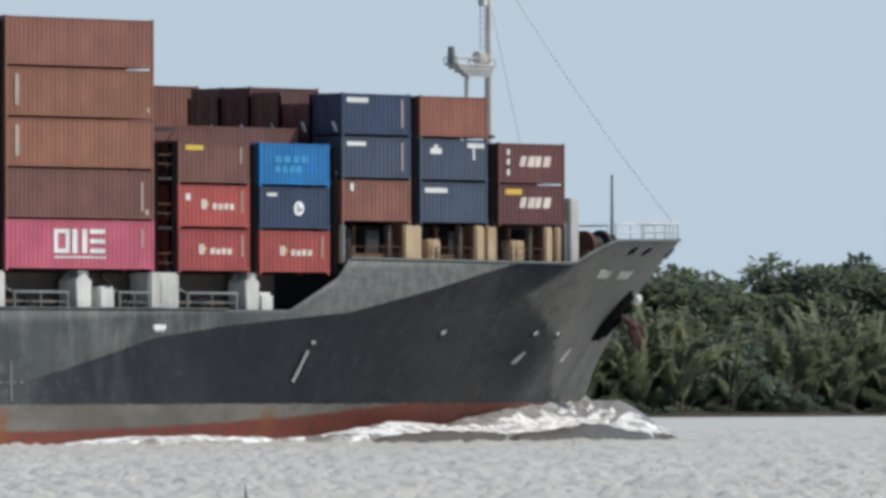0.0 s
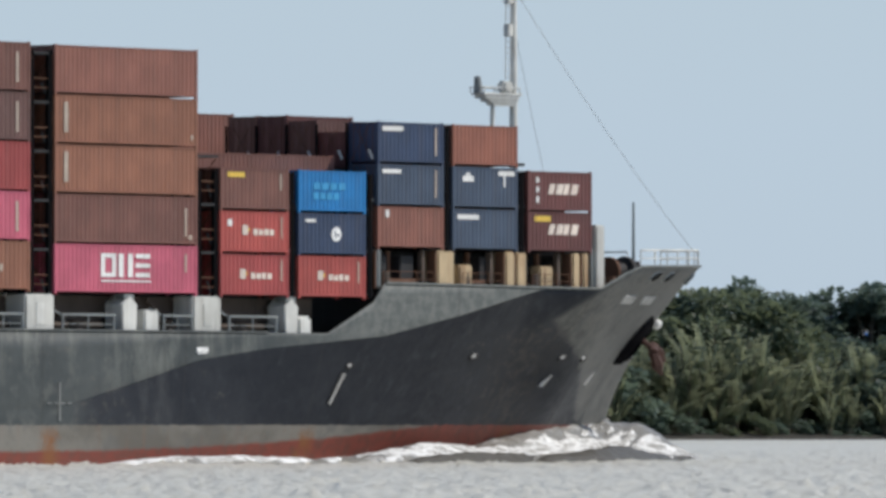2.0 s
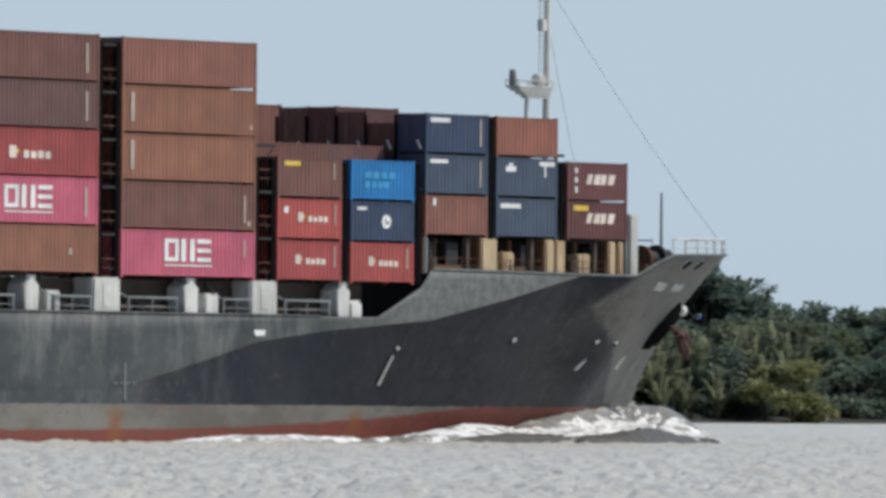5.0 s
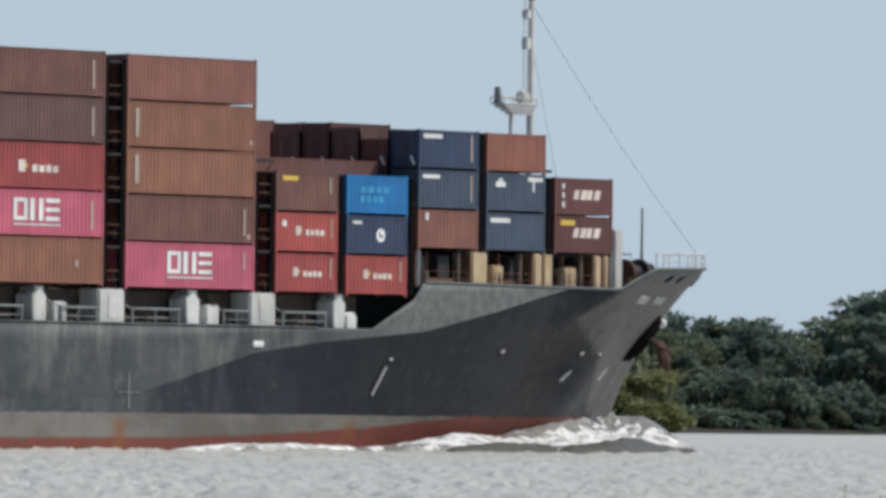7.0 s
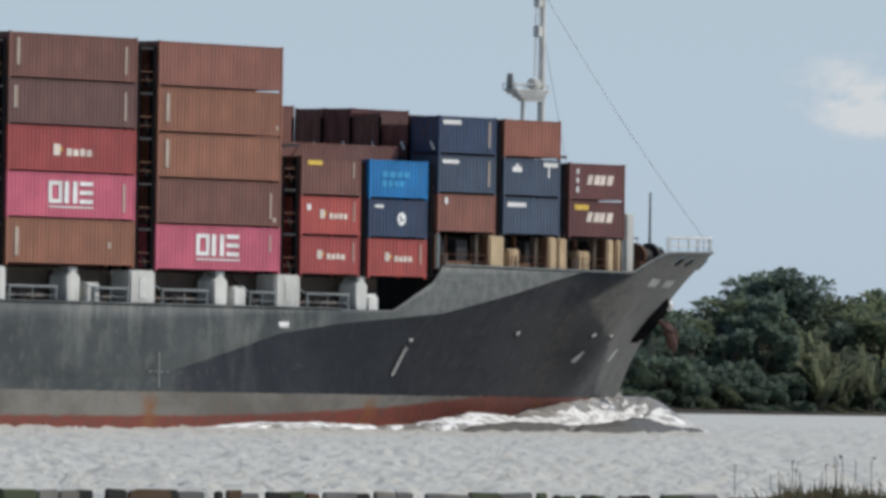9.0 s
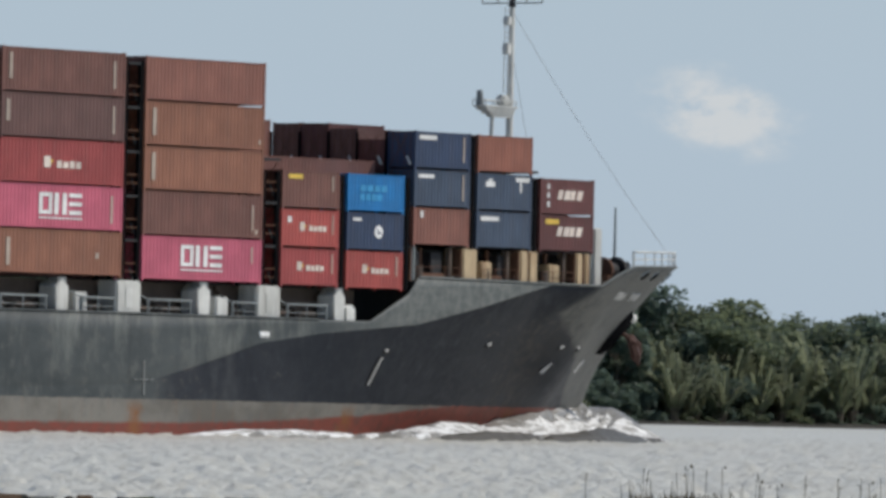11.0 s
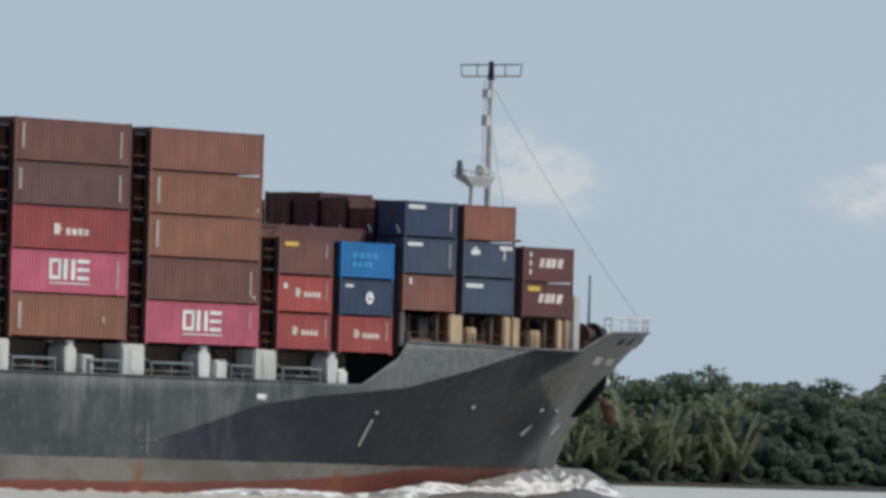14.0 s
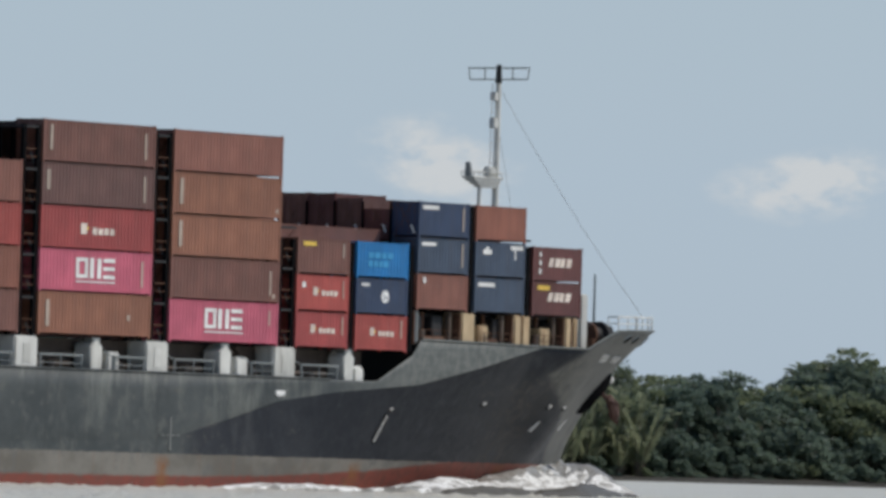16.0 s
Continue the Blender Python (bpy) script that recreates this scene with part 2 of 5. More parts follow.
def water_material():
    n = Nodes("river_water")
    a = n.noise((0.03, 0.03, 0.03), 3, 0.5)
    col = n.mix(a, (0.59, 0.572, 0.50), (0.68, 0.66, 0.585))
    w1 = n.noise((2.2, 2.2, 2.2), 5, 0.65)
    w2 = n.noise((0.2, 0.2, 0.2), 3, 0.5)
    h = n.math("ADD", n.math("MULTIPLY", w1, 0.45), w2)
    n.bsdf.inputs["Specular IOR Level"].default_value = 0.14
    return n.done(col, 0.35, 0.0, h, 0.9, 0.4)


WATER = water_material()


def foam_material():
    n = Nodes("foam")
    f = n.noise((0.7, 2.2, 2.6), 9, 0.72)
    col = n.mix(n.band(f, 0.40, 0.58), (0.34, 0.33, 0.31), (0.84, 0.84, 0.83))
    return n.done(col, 0.85, 0.0, f, 0.3, 0.1)


def wake_material():
    """River water heaped up by the bow, grey-brown, with thin foam streaks."""
    n = Nodes("wake_water")
    f = n.noise((0.45, 0.9, 1.3), 6, 0.68)
    g = n.noise((0.12, 0.2, 0.3), 3, 0.5)
    col = n.mix(n.band(n.math("ADD", n.math("MULTIPLY", f, 0.7), n.math("MULTIPLY", g, 0.3)), 0.52, 0.66), (0.25, 0.24, 0.22), (0.58, 0.57, 0.55))
    return n.done(col, 0.3, 0.0, f, 0.6, 0.25)


FOAM, WAKE = foam_material(), wake_material()
# darker copy of the wake water: the outer face's shade painted in
trough = Nodes("shaded_wake_water")
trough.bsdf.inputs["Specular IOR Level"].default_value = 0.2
WAKE_SHADE = trough.done((0.105, 0.098, 0.086), 0.45, 0.0, trough.noise((0.5, 0.9, 1.2), 5, 0.6), 0.5, 0.2)


def leaf_material(name, dark, light, warm):
    n = Nodes(name)
    island = n.tree.nodes.new("ShaderNodeNewGeometry").outputs["Random Per Island"]
    info = n.tree.nodes.new("ShaderNodeObjectInfo").outputs["Random"]
    col = n.ramp(island, (0.0, dark), (0.55, light), (0.9, light), (1.0, warm))
    col = n.mix(0.55, col, n.ramp(info, (0, tuple(v * 0.55 for v in dark)), (0.5, dark), (0.8, light), (1, warm)))
    mat = n.done(col, 0.5)
    thin = n.tree.nodes.new("ShaderNodeBsdfTranslucent")
    n.link(n.mix(0.5, col, tuple(min(1, v * 1.6) for v in warm)), thin.inputs["Color"])
    both = n.tree.nodes.new("ShaderNodeMixShader")
    both.inputs[0].default_value = 0.48
    n.link(n.bsdf.outputs[0], both.inputs[1])
    n.link(thin.outputs[0], both.inputs[2])
    n.link(both.outputs[0], n.tree.nodes["Material Output"].inputs["Surface"])
    return mat


LEAF = leaf_material("broad_leaf", (0.068, 0.098, 0.068), (0.140, 0.180, 0.112), (0.20, 0.228, 0.128))
LEAF2 = leaf_material("dark_leaf", (0.068, 0.108, 0.094), (0.125, 0.176, 0.142), (0.175, 0.222, 0.158))
FROND = leaf_material("palm_frond", (0.088, 0.118, 0.082), (0.205, 0.245, 0.165), (0.33, 0.345, 0.215))
BUSH = leaf_material("young_leaf", (0.14, 0.165, 0.07), (0.26, 0.28, 0.12), (0.37, 0.365, 0.17))
STRAW = leaf_material("dry_stalk", (0.13, 0.115, 0.08), (0.24, 0.21, 0.15), (0.32, 0.28, 0.20))


def bark_material():
    n = Nodes("bark")
    f = n.noise((3, 3, 0.6), 5, 0.6)
    return n.done(n.mix(f, (0.07, 0.055, 0.04), (0.20, 0.17, 0.13)), 0.9, 0.0, f, 0.5, 0.05)


BARK = bark_material()


def soil_material(name, a, b):
    n = Nodes(name)
    f, g = n.noise((0.15, 0.15, 0.15), 4), n.noise((2.5, 2.5, 2.5), 5, 0.65)
    return n.done(n.mix(n.math("ADD", n.math("MULTIPLY", f, 0.6), n.math("MULTIPLY", g, 0.4)), a, b), 0.95, 0.0, g, 0.6, 0.08)


MUD = soil_material("river_mud", (0.022, 0.020, 0.016), (0.055, 0.049, 0.038))
SOIL = soil_material("grassy_soil", (0.04, 0.05, 0.02), (0.10, 0.095, 0.05))

# ---- builders ----
def part(name, bm, material, parent=None, label=""):
    me = bpy.data.meshes.new(name)
    bm.to_mesh(me)
    bm.free()
    for m in (material if isinstance(material, (list, tuple)) else [material]):
        me.materials.append(m)
    ob = new(name, me)
    if parent is not None:
        ob.parent = parent
    return tagged(ob, label)


def box(bm, x0, x1, y0, y1, z0, z1, bevel=0.0):
    r = bmesh.ops.create_cube(bm, size=1, matrix=Matrix.Translation(((x0 + x1) / 2, (y0 + y1) / 2, (z0 + z1) / 2)) @ Matrix.Diagonal((x1 - x0, y1 - y0, z1 - z0, 1)))
    if bevel:
        edges = list({e for v in r["verts"] for e in v.link_edges})
        bmesh.ops.bevel(bm, geom=edges, offset=bevel, segments=2, affect="EDGES")
    return bm


def boxed(*dims, bevel=0.0):
    return box(bmesh.new(), *dims, bevel=bevel)


def rod(bm, a, b, r0, r1=None, sides=8):
    a, b = Vector(a), Vector(b)
    d = b - a
    m = Matrix.Translation((a + b) / 2) @ d.to_track_quat("Z", "Y").to_matrix().to_4x4()
    bmesh.ops.create_cone(bm, cap_ends=True, segments=sides, radius1=r0, radius2=r0 if r1 is None else r1, depth=d.length, matrix=m)
    return bm


def grid(bm, rows, closed=False):
    """Faces between rows of points."""
    vs = [[bm.verts.new(p) for p in r] for r in rows]
    for a, b in zip(vs, vs[1:]):
        for i in range(len(a) - 1):
            bm.faces.new((a[i], a[i + 1], b[i + 1], b[i]))
    return vs


def smooth(ob, angle=30):
    for p in ob.data.polygons:
        p.use_smooth = True
    ob.data.set_sharp_from_angle(angle=radians(angle))
    return ob


MOVING = []          # all that travels with the ship: object and its place in the ship's frame


def aboard(ob, m=None):
    m = Matrix() if m is None else m
    ob.matrix_basis = Matrix.Translation(SHIP_0) @ m
    MOVING.append((ob, m))
    return ob

# ---- setting: river, banks ----
def sheet(name, rows, material, label):
    bm = bmesh.new()
    grid(bm, rows)
    ob = part(name, bm, material)
    return tagged(ob, label, name, kind="structure")


def river():
    xs = [-3000, -600, 0, 200, 400, 600, 800, 1000, 1300, 1700, 2400, 4500]
    ys = [-3000, -300, 0, 60, 200, 400, 600, 860, 1200, 2500, 4500]
    sheet("water", [[(x, y, -0.38) for x in xs] for y in ys], WATER, "pale grey silty river under a hazy sky")
    # wind ripples on the reach before the ship, real crests a hand or two high
    rows = []
    d = 200.0
    while d < 838:
        row = []
        for i in range(341):
            az = radians(31.5 + 15.5 * i / 340)
            x, y = d * math.cos(az), d * math.sin(az)
            a = 0.8 * noise.noise(Vector((x * 0.75, y * 0.75, 0.0))) + 0.75 * noise.noise(Vector((x * 1.7, y * 1.7, 4.0))) + 0.5 * noise.noise(Vector((x * 0.16, y * 0.16, 9.0))) + 0.6 * noise.noise(Vector((x * 3.1, y * 3.1, 2.0)))
            f = min(1, (d - 200) / 20, (838 - d) / 40, i / 8, (340 - i) / 8)
            row.append((x, y, -0.39 + f * (0.07 + 0.32 * a)))
        rows.append(row)
        d *= 1.0032
    ripples = sheet("water", rows, WATER, "wind ripples on the pale grey river")
    smooth(ripples, 180)


river()


def near_bank():
    rng = random.Random(5)
    rows = []
    for d, z in ((-400, 1.6), (-60, 1.2), (-8, 0.95), (0, 0.9), (12, 0.85), (21, 0.85), (26, 0.55), (29, -0.4), (34, -1.2)):
        rows.append([(-500 + 50 * i if abs(-500 + 50 * i) > 120 else -500 + 50 * i + rng.uniform(-2, 2), d + (rng.uniform(-0.8, 0.8) if d > 10 else 0), z + (rng.uniform(-0.05, 0.05) if z > 0 else 0)) for i in range(23)])
    sheet("ground", rows, SOIL, "grassy soil of the near river bank")


near_bank()


def far_bank():
    rng = random.Random(8)
    rows = []
    for d, z in ((838, -0.8), (842, -0.1), (848, 0.5), (870, 0.9), (1000, 1.5), (4400, 2.0)):
        rows.append([(-2500 + 60 * i, d + (rng.uniform(-2, 2) if d < 850 else 0), z + (rng.uniform(-0.1, 0.15) if 0 < z < 1 else 0)) for i in range(112)])
    sheet("ground", rows, MUD, "dark muddy ground under the far bank trees")


far_bank()

# ---- the ship's hull ----
def lerpt(tab,x):
    if x<=tab[0][0]: return tab[0][1]
    for (a,b),(c,d) in zip(tab,tab[1:]):
        if x<=c: return b+(d-b)*(x-a)/(c-a)
    return tab[-1][1]
KN=[(-60,2.2),(-20,2.6),(0,3.1),(2.7,3.7),(7.8,4.9),(12,5.95),(18.2,6.7),(28.4,7.5),(35.8,8.9),(42,10.3),(43.5,10.6)]
SH=[(23.4,7.65),(27.5,9.6),(28.5,10.75),(47.9,10.6),(49.6,11.3),(52.3,12.05),(74,12.45)]
def sheer(x): return lerpt(SH,x)
def knuckle(x): return min(sheer(x), lerpt(KN,x)) if x<43.5 else sheer(x)
def btop(x):
    if x<=45: return 16.3
    u=min(1,(x-45)/26.8); return 16.3*(1-u**2.2)**.6
def w0(x):
    if x<=0: return 16.3
    if x<=67.3: return 16.3*(1-(x/67.3)**1.9)
    return -2.1*(x-67.3)
def crease(x,z):
    # plate knuckle that runs down and aft from the break of the bulwark
    if z<5.5: return 0.0
    k=min(1.0,(z-5.5)/4.5); xl=47.6-(10.4-z)*1.55
    if x<=xl-4.5 or x>=xl+9: return 0.0
    return 0.8*k*((x-xl+4.5)/4.5 if x<xl else (xl+9-x)/9)
def flare(x): return 1.0-0.22*min(1,max(0,(x-46)/4))+0.95*min(1,max(0,(x-52)/12))
def half(x,z):
    zk=knuckle(x)
    if z>=zk: return btop(x)+crease(x,z)*(1 if x>43.5 else 0)
    s=max(0,z)/zk; a=w0(x)
    return max(0.0, a+(btop(x)-a)*s**flare(x)+(crease(x,z) if x>43.5 else crease(x,z)*max(0,(x-38)/5.5)*(1-s)))


def hull_y(x, z):
    return -half(x, z)


def hull_normal(x, z):
    e = 0.15
    dx = Vector((2 * e, hull_y(x + e, z) - hull_y(x - e, z), 0))
    dz = Vector((0, hull_y(x, z + e) - hull_y(x, z - e), 2 * e))
    return dx.cross(dz).normalized()


def hull_pose(x, z, lift=0.0):
    """A frame on the starboard shell: x forward along it, y up it, z outward."""
    n = hull_normal(x, z)
    u = Vector((1, 0, 0))
    u = (u - n * u.dot(n)).normalized()
    v = n.cross(u)
    m = Matrix((u, v, n)).transposed().to_4x4()
    m.translation = Vector((x, hull_y(x, z), z)) + n * lift
    return m


def stem_x(z):
    lo, hi = 60.0, 73.5
    for _ in range(30):
        mid = (lo + hi) / 2
        if half(mid, z) > 0.02:
            lo = mid
        else:
            hi = mid
    return lo


def build_ship():
    ship = new("container_ship")
    tagged(ship, "grey-hulled container ship with rust-stained boot-top under way", "container ship")
    stations = [-150, -140, -120, -100, -80, -60, -45, -30, -20, -12, -6] + [i * 1.5 - 2 for i in range(17)] + [23.0, 23.38, 23.42] + [24.2 + 0.8 * i for i in range(4)] + [27.3, 27.5, 27.8, 28.2, 28.5, 28.55] + [29.5 + 0.9 * i for i in range(26)] + [52.8 + 0.7 * i for i in range(21)]
    levels = [i / 22 for i in range(23)]
    for side, name in ((-1, "hull_side"), (1, "hull_side")):
        bm = bmesh.new()
        rows = []
        for i, x in enumerate(stations):
            row = []
            aft = 1.0 if x > -120 else max(0.35, 1 - ((-120 - x) / 30) ** 2 * 0.65)
            zk, zt = knuckle(x), sheer(x)
            for z in (-2.0, -1.0):
                row.append((x, side * max(0, half(x, 0)) * aft, z))
            for s in levels:
                z = zk * s
                xx = min(x, stem_x(z))
                row.append((xx, side * max(0.0, half(xx, z)) * aft, z))
            for s in (0.02, 0.25, 0.5, 0.75, 1.0):
                z = zk + (zt - zk) * s
                xx = min(x, stem_x(z))
                row.append((xx, side * (half(xx, z) + (0.02 if zt - zk > 0.3 else 0)) * aft, z))
            rows.append(row)
        # close the stem
        rows.append([(stem_x(max(0, p[2])) + 0.02, 0.0, p[2]) for p in rows[-1]])
        grid(bm, rows)
        bmesh.ops.remove_doubles(bm, verts=bm.verts, dist=0.004)
        bmesh.ops.recalc_face_normals(bm, faces=bm.faces)
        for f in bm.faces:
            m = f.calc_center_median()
            # lighter paint above the knuckle, paint with the flare's shade below
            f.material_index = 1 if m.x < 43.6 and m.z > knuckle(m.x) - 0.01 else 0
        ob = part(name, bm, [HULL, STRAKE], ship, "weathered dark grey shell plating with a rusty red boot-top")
        smooth(ob, 24)
        solid = ob.modifiers.new("thickness", "SOLIDIFY")
        solid.thickness, solid.offset = 0.05, -1
    # transom
    part("transom", boxed(-150.3, -149.95, -5.7, 5.7, -2, 7.6), HULL, ship)
    # decks
    bm = bmesh.new()
    xs = [-149.8, -120, -60, -20, 0, 12, 28.6]
    grid(bm, [[(x, s * (half(x, 7.4) - 0.1) * (1 if x > -121 else 0.36), 7.45) for s in (-1, -0.5, 0, 0.5, 1)] for x in xs])
    bmesh.ops.solidify(bm, geom=bm.faces[:], thickness=0.12)
    part("main_deck", bm, DECK, ship)
    bm = bmesh.new()
    xs = [28.8] + [30 + i * 2 for i in range(21)]
    grid(bm, [[(x, s * max(0.1, half(x, 10.3) - 0.12), 10.45) for s in (-1, -0.5, 0, 0.5, 1)] for x in xs if half(x, 10.3) > 1])
    bmesh.ops.solidify(bm, geom=bm.faces[:], thickness=0.12)
    part("forecastle_deck", bm, DECK, ship)
    part("forecastle_bulkhead", boxed(28.6, 28.75, -15.9, 15.9, 7.46, 10.4), DARK, ship)
    # cap rail along the bulwark and the sheer
    for side in (-1, 1):
        bm = bmesh.new()
        pts = [Vector((x, side * (half(x, sheer(x)) + 0.02), sheer(x) + 0.02)) for x in [28.6 + i * 1.2 for i in range(37)] if half(x, sheer(x)) > 0.4]
        grid(bm, [[p + Vector((0, 0.09 * math.cos(k * math.pi / 4), 0.09 * math.sin(k * math.pi / 4))) for k in range(9)] for p in pts])
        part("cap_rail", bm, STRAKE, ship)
        bm = bmesh.new()
        pts = [Vector((x, side * (16.32), 7.66)) for x in range(-118, 24, 8)]
        grid(bm, [[p + Vector((0, 0.08 * math.cos(k * math.pi / 4), 0.08 * math.sin(k * math.pi / 4))) for k in range(9)] for p in pts])
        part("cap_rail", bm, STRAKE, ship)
    def plate(name, x, z, w, h, mat, roll=0, lift=0.05, parent=ship, shape="box", label=""):
        bm = bmesh.new()
        if shape == "box":
            box(bm, -w / 2, w / 2, -h / 2, h / 2, -0.05, 0.03, bevel=0.015)
        else:
            bmesh.ops.create_cone(bm, cap_ends=True, segments=20, radius1=w / 2, radius2=w / 2 * 0.9, depth=0.1)
            bmesh.ops.scale(bm, vec=(1, h / w, 1), verts=bm.verts)
        bm.transform(hull_pose(x, z, lift) @ Matrix.Rotation(radians(roll), 4, "Z"))
        return part(name, bm, mat, parent, label)

    # painted marks on the bow: thruster, bulb and tug signs, name bars
    for x, z, w, h, roll in ((12.3, 6.58, 1.0, 0.30, 0), (12.3, 6.36, 0.85, 0.06, 0)):
        plate("painted_mark", x, z, w, h, MARK, roll)
    for x, z, d in ((25.9, 5.75, 0.5), (38.7, 6.4, 0.66), (48.6, 6.38, 0.62), (51.5, 6.33, 0.5)):
        plate("disc_backing", x + 0.12, z - 0.08, d * 1.7, d * 0.95, DARK, lift=0.02, shape="disc")
        plate("mark_disc", x, z, d * 0.85, d * 0.45, DULL, shape="disc", label="small white disc")
    # the slanted white draught stripe and its dark backing
    a, b = Vector((25.65, hull_y(25.65, 5.25), 5.25)), Vector((24.9, hull_y(24.9, 3.35), 3.35))
    n = hull_normal(25.3, 4.3)
    side = (b - a).cross(n).normalized()
    for w, o, mat, nm in ((0.34, 0.03, DARK, "stripe_backing"), (0.15, 0.06, MARK, "white_stripe")):
        bm = bmesh.new()
        for i in range(9):
            p = a.lerp(b, i / 9)
            q = a.lerp(b, (i + (1.0 if w > 0.3 else 0.86)) / 9)
            for s in (p, q):
                s.y = hull_y(s.x, s.z)
            vs = [bm.verts.new(v + n * o) for v in (p - side * w, p + side * w, q + side * w, q - side * w)]
            bm.faces.new(vs)
        bmesh.ops.solidify(bm, geom=bm.faces[:], thickness=0.02)
        part(nm, bm, mat, ship)
    for x, z, dx, dz in ((48.2, 4.88, 0.36, 0.36), (56.3, 5.1, 0.36, 0.44)):
        bm = bmesh.new()
        for (x0, z0, x1, z1, w) in ((x - dx, z - dz, x + dx * 0.4, z + dz * 0.4, 0.11), (x - dx * 0.2, z - dz, x + dx, z + dz, 0.09)):
            p, q = Vector((x0, hull_y(x0, z0) - 0.05, z0)), Vector((x1, hull_y(x1, z1) - 0.05, z1))
            rod(bm, p, q, w, sides=6)
        part("painted_sign", bm, DULL, ship)
    # name bars on the bow, not legible
    for x0, w in ((53.7, 2.2), (57.9, 2.5)):
        for k in range(4):
            plate("name_bar", x0 - w / 2 + (k + 0.5) * w / 4, 10.05, w / 4 * 0.86, 0.62, DULL, lift=0.04)
    # draught column and cross at the load line
    plate("draught_column", 0.1, 3.45, 0.2, 2.3, FADED, lift=0.03)
    for k in range(4):
        plate("load_line", -0.75 + 0.55 * k, 3.35, 0.4, 0.13, FADED, lift=0.045)
    # hawse bolster, its pocket's deep shade painted black, with a rusty stockless anchor
    hx, hz = 63.0, 7.6
    m = hull_pose(hx, hz) @ Matrix.Rotation(radians(52), 4, "Z")
    bm = bmesh.new()
    bmesh.ops.create_cone(bm, cap_ends=True, segments=28, radius1=1.95, radius2=1.45, depth=0.7, matrix=Matrix.Translation((0, 0, 0.1)))
    bmesh.ops.scale(bm, vec=(1.2, 0.82, 1), verts=bm.verts)
    bm.transform(m)
    hawse = part("hawse_bolster", bm, SHADE_BLACK, ship, "raised anchor bolster, black for the shade of its pocket")
    bm = bmesh.new()
    bmesh.ops.create_cone(bm, cap_ends=False, segments=28, radius1=1.3, radius2=1.1, depth=0.25, matrix=Matrix.Translation((0, 0, 0.5)))
    bmesh.ops.scale(bm, vec=(1.2, 0.82, 1), verts=bm.verts)
    bm.transform(m)
    part("hawse_lip", bm, SHADE_BLACK, hawse)
    # the anchor hangs below the pocket with its crown against the shell, one fluke down and one forward
    c = hull_pose(hx, hz, 0.55).translation + Vector((0.55, -0.5, -0.25))
    anchor = new("anchor")
    anchor.parent = ship
    tagged(anchor, "rust-brown stockless anchor")
    bm = bmesh.new()
    rod(bm, c + Vector((-0.75, 0.3, 0.75)), c + Vector((0.2, -0.05, -0.1)), 0.17, 0.22)
    part("shank", bm, ANCHOR, anchor)
    bm = bmesh.new()
    rod(bm, c + Vector((-0.35, -0.55, -0.35)), c + Vector((0.75, 0.45, 0.2)), 0.34, 0.30, sides=10)
    part("crown", bm, ANCHOR, anchor)
    for root, tip in (((-0.25, -0.45, -0.3), (0.2, -0.75, -1.75)), ((0.65, 0.35, 0.15), (1.5, 0.05, -0.85))):
        bm = bmesh.new()
        p, q = c + Vector(root), c + Vector(tip)
        rod(bm, p, p.lerp(q, 0.55), 0.30, 0.42, sides=6)
        rod(bm, p.lerp(q, 0.55), q, 0.42, 0.07, sides=6)
        part("fluke", bm, ANCHOR, anchor)
    lamp = bmesh.new()
    bmesh.ops.create_uvsphere(lamp, u_segments=12, v_segments=8, radius=0.35, matrix=Matrix.Translation(hull_pose(67.0, 8.72, 0.15).translation))
    part("white_fender_ball", lamp, MARK, ship, "round white fitting")
    # mooring chocks on the bulwark with a raised rim; black discs paint their holes' shade
    for x in (55.6, 58.4, 64.6, 67.0):
        p = hull_pose(x, 11.55, 0.02)
        bm = bmesh.new()
        bmesh.ops.create_cone(bm, cap_ends=True, segments=20, radius1=0.55, radius2=0.46, depth=0.16, matrix=Matrix.Diagonal((1.5, 0.8, 1, 1)))
        bm.transform(p)
        chock = part("mooring_chock", bm, GREY, ship)
        bm = bmesh.new()
        bmesh.ops.create_cone(bm, cap_ends=True, segments=20, radius1=0.43, radius2=0.43, depth=0.2, matrix=Matrix.Diagonal((1.5, 0.8, 1, 1)))
        bm.transform(p)
        part("chock_hole", bm, SHADE_BLACK, chock)

    # bow rail
    rail = new("bow_rail")
    rail.parent = ship
    tagged(rail, "white bow railing")
    for side in (-1, 1):
        pts = [Vector((x, side * (half(x, 12.3) - 0.15), sheer(x))) for x in [52.6 + 2.1 * i for i in range(10)] if half(x, 12.3) > 1.2]
        for p in pts:
            part("stanchion", rod(bmesh.new(), p, p + Vector((0, 0, 1.05)), 0.045, sides=6), WHITE, rail)
        for h in (0.55, 1.05):
            bm = bmesh.new()
            r = 0.04 if h < 1 else 0.065
            grid(bm, [[p + Vector((0, r * math.cos(k * math.pi / 3), h + r * math.sin(k * math.pi / 3))) for k in range(7)] for p in pts])
            part("rail_bar", bm, WHITE, rail)
    # jackstaff
    part("jackstaff", rod(bmesh.new(), (64.3, -5.35, 10.5), (64.3, -5.35, 16.5), 0.13, 0.07), GREY, ship)

    # foremast on the centreline
    mast = new("foremast")
    mast.parent = ship
    tagged(mast, "white tubular foremast with a platform and a wide yard")
    mx = 58.6
    part("mast_tube", rod(bmesh.new(), (mx, 0, 10.5), (mx, 0, 31.0), 0.34, 0.2, sides=16), WHITE, mast)
    part("mast_cap", rod(bmesh.new(), (mx, 0, 30.6), (mx, 0, 32.0), 0.26, 0.18, sides=10), DARK, mast)
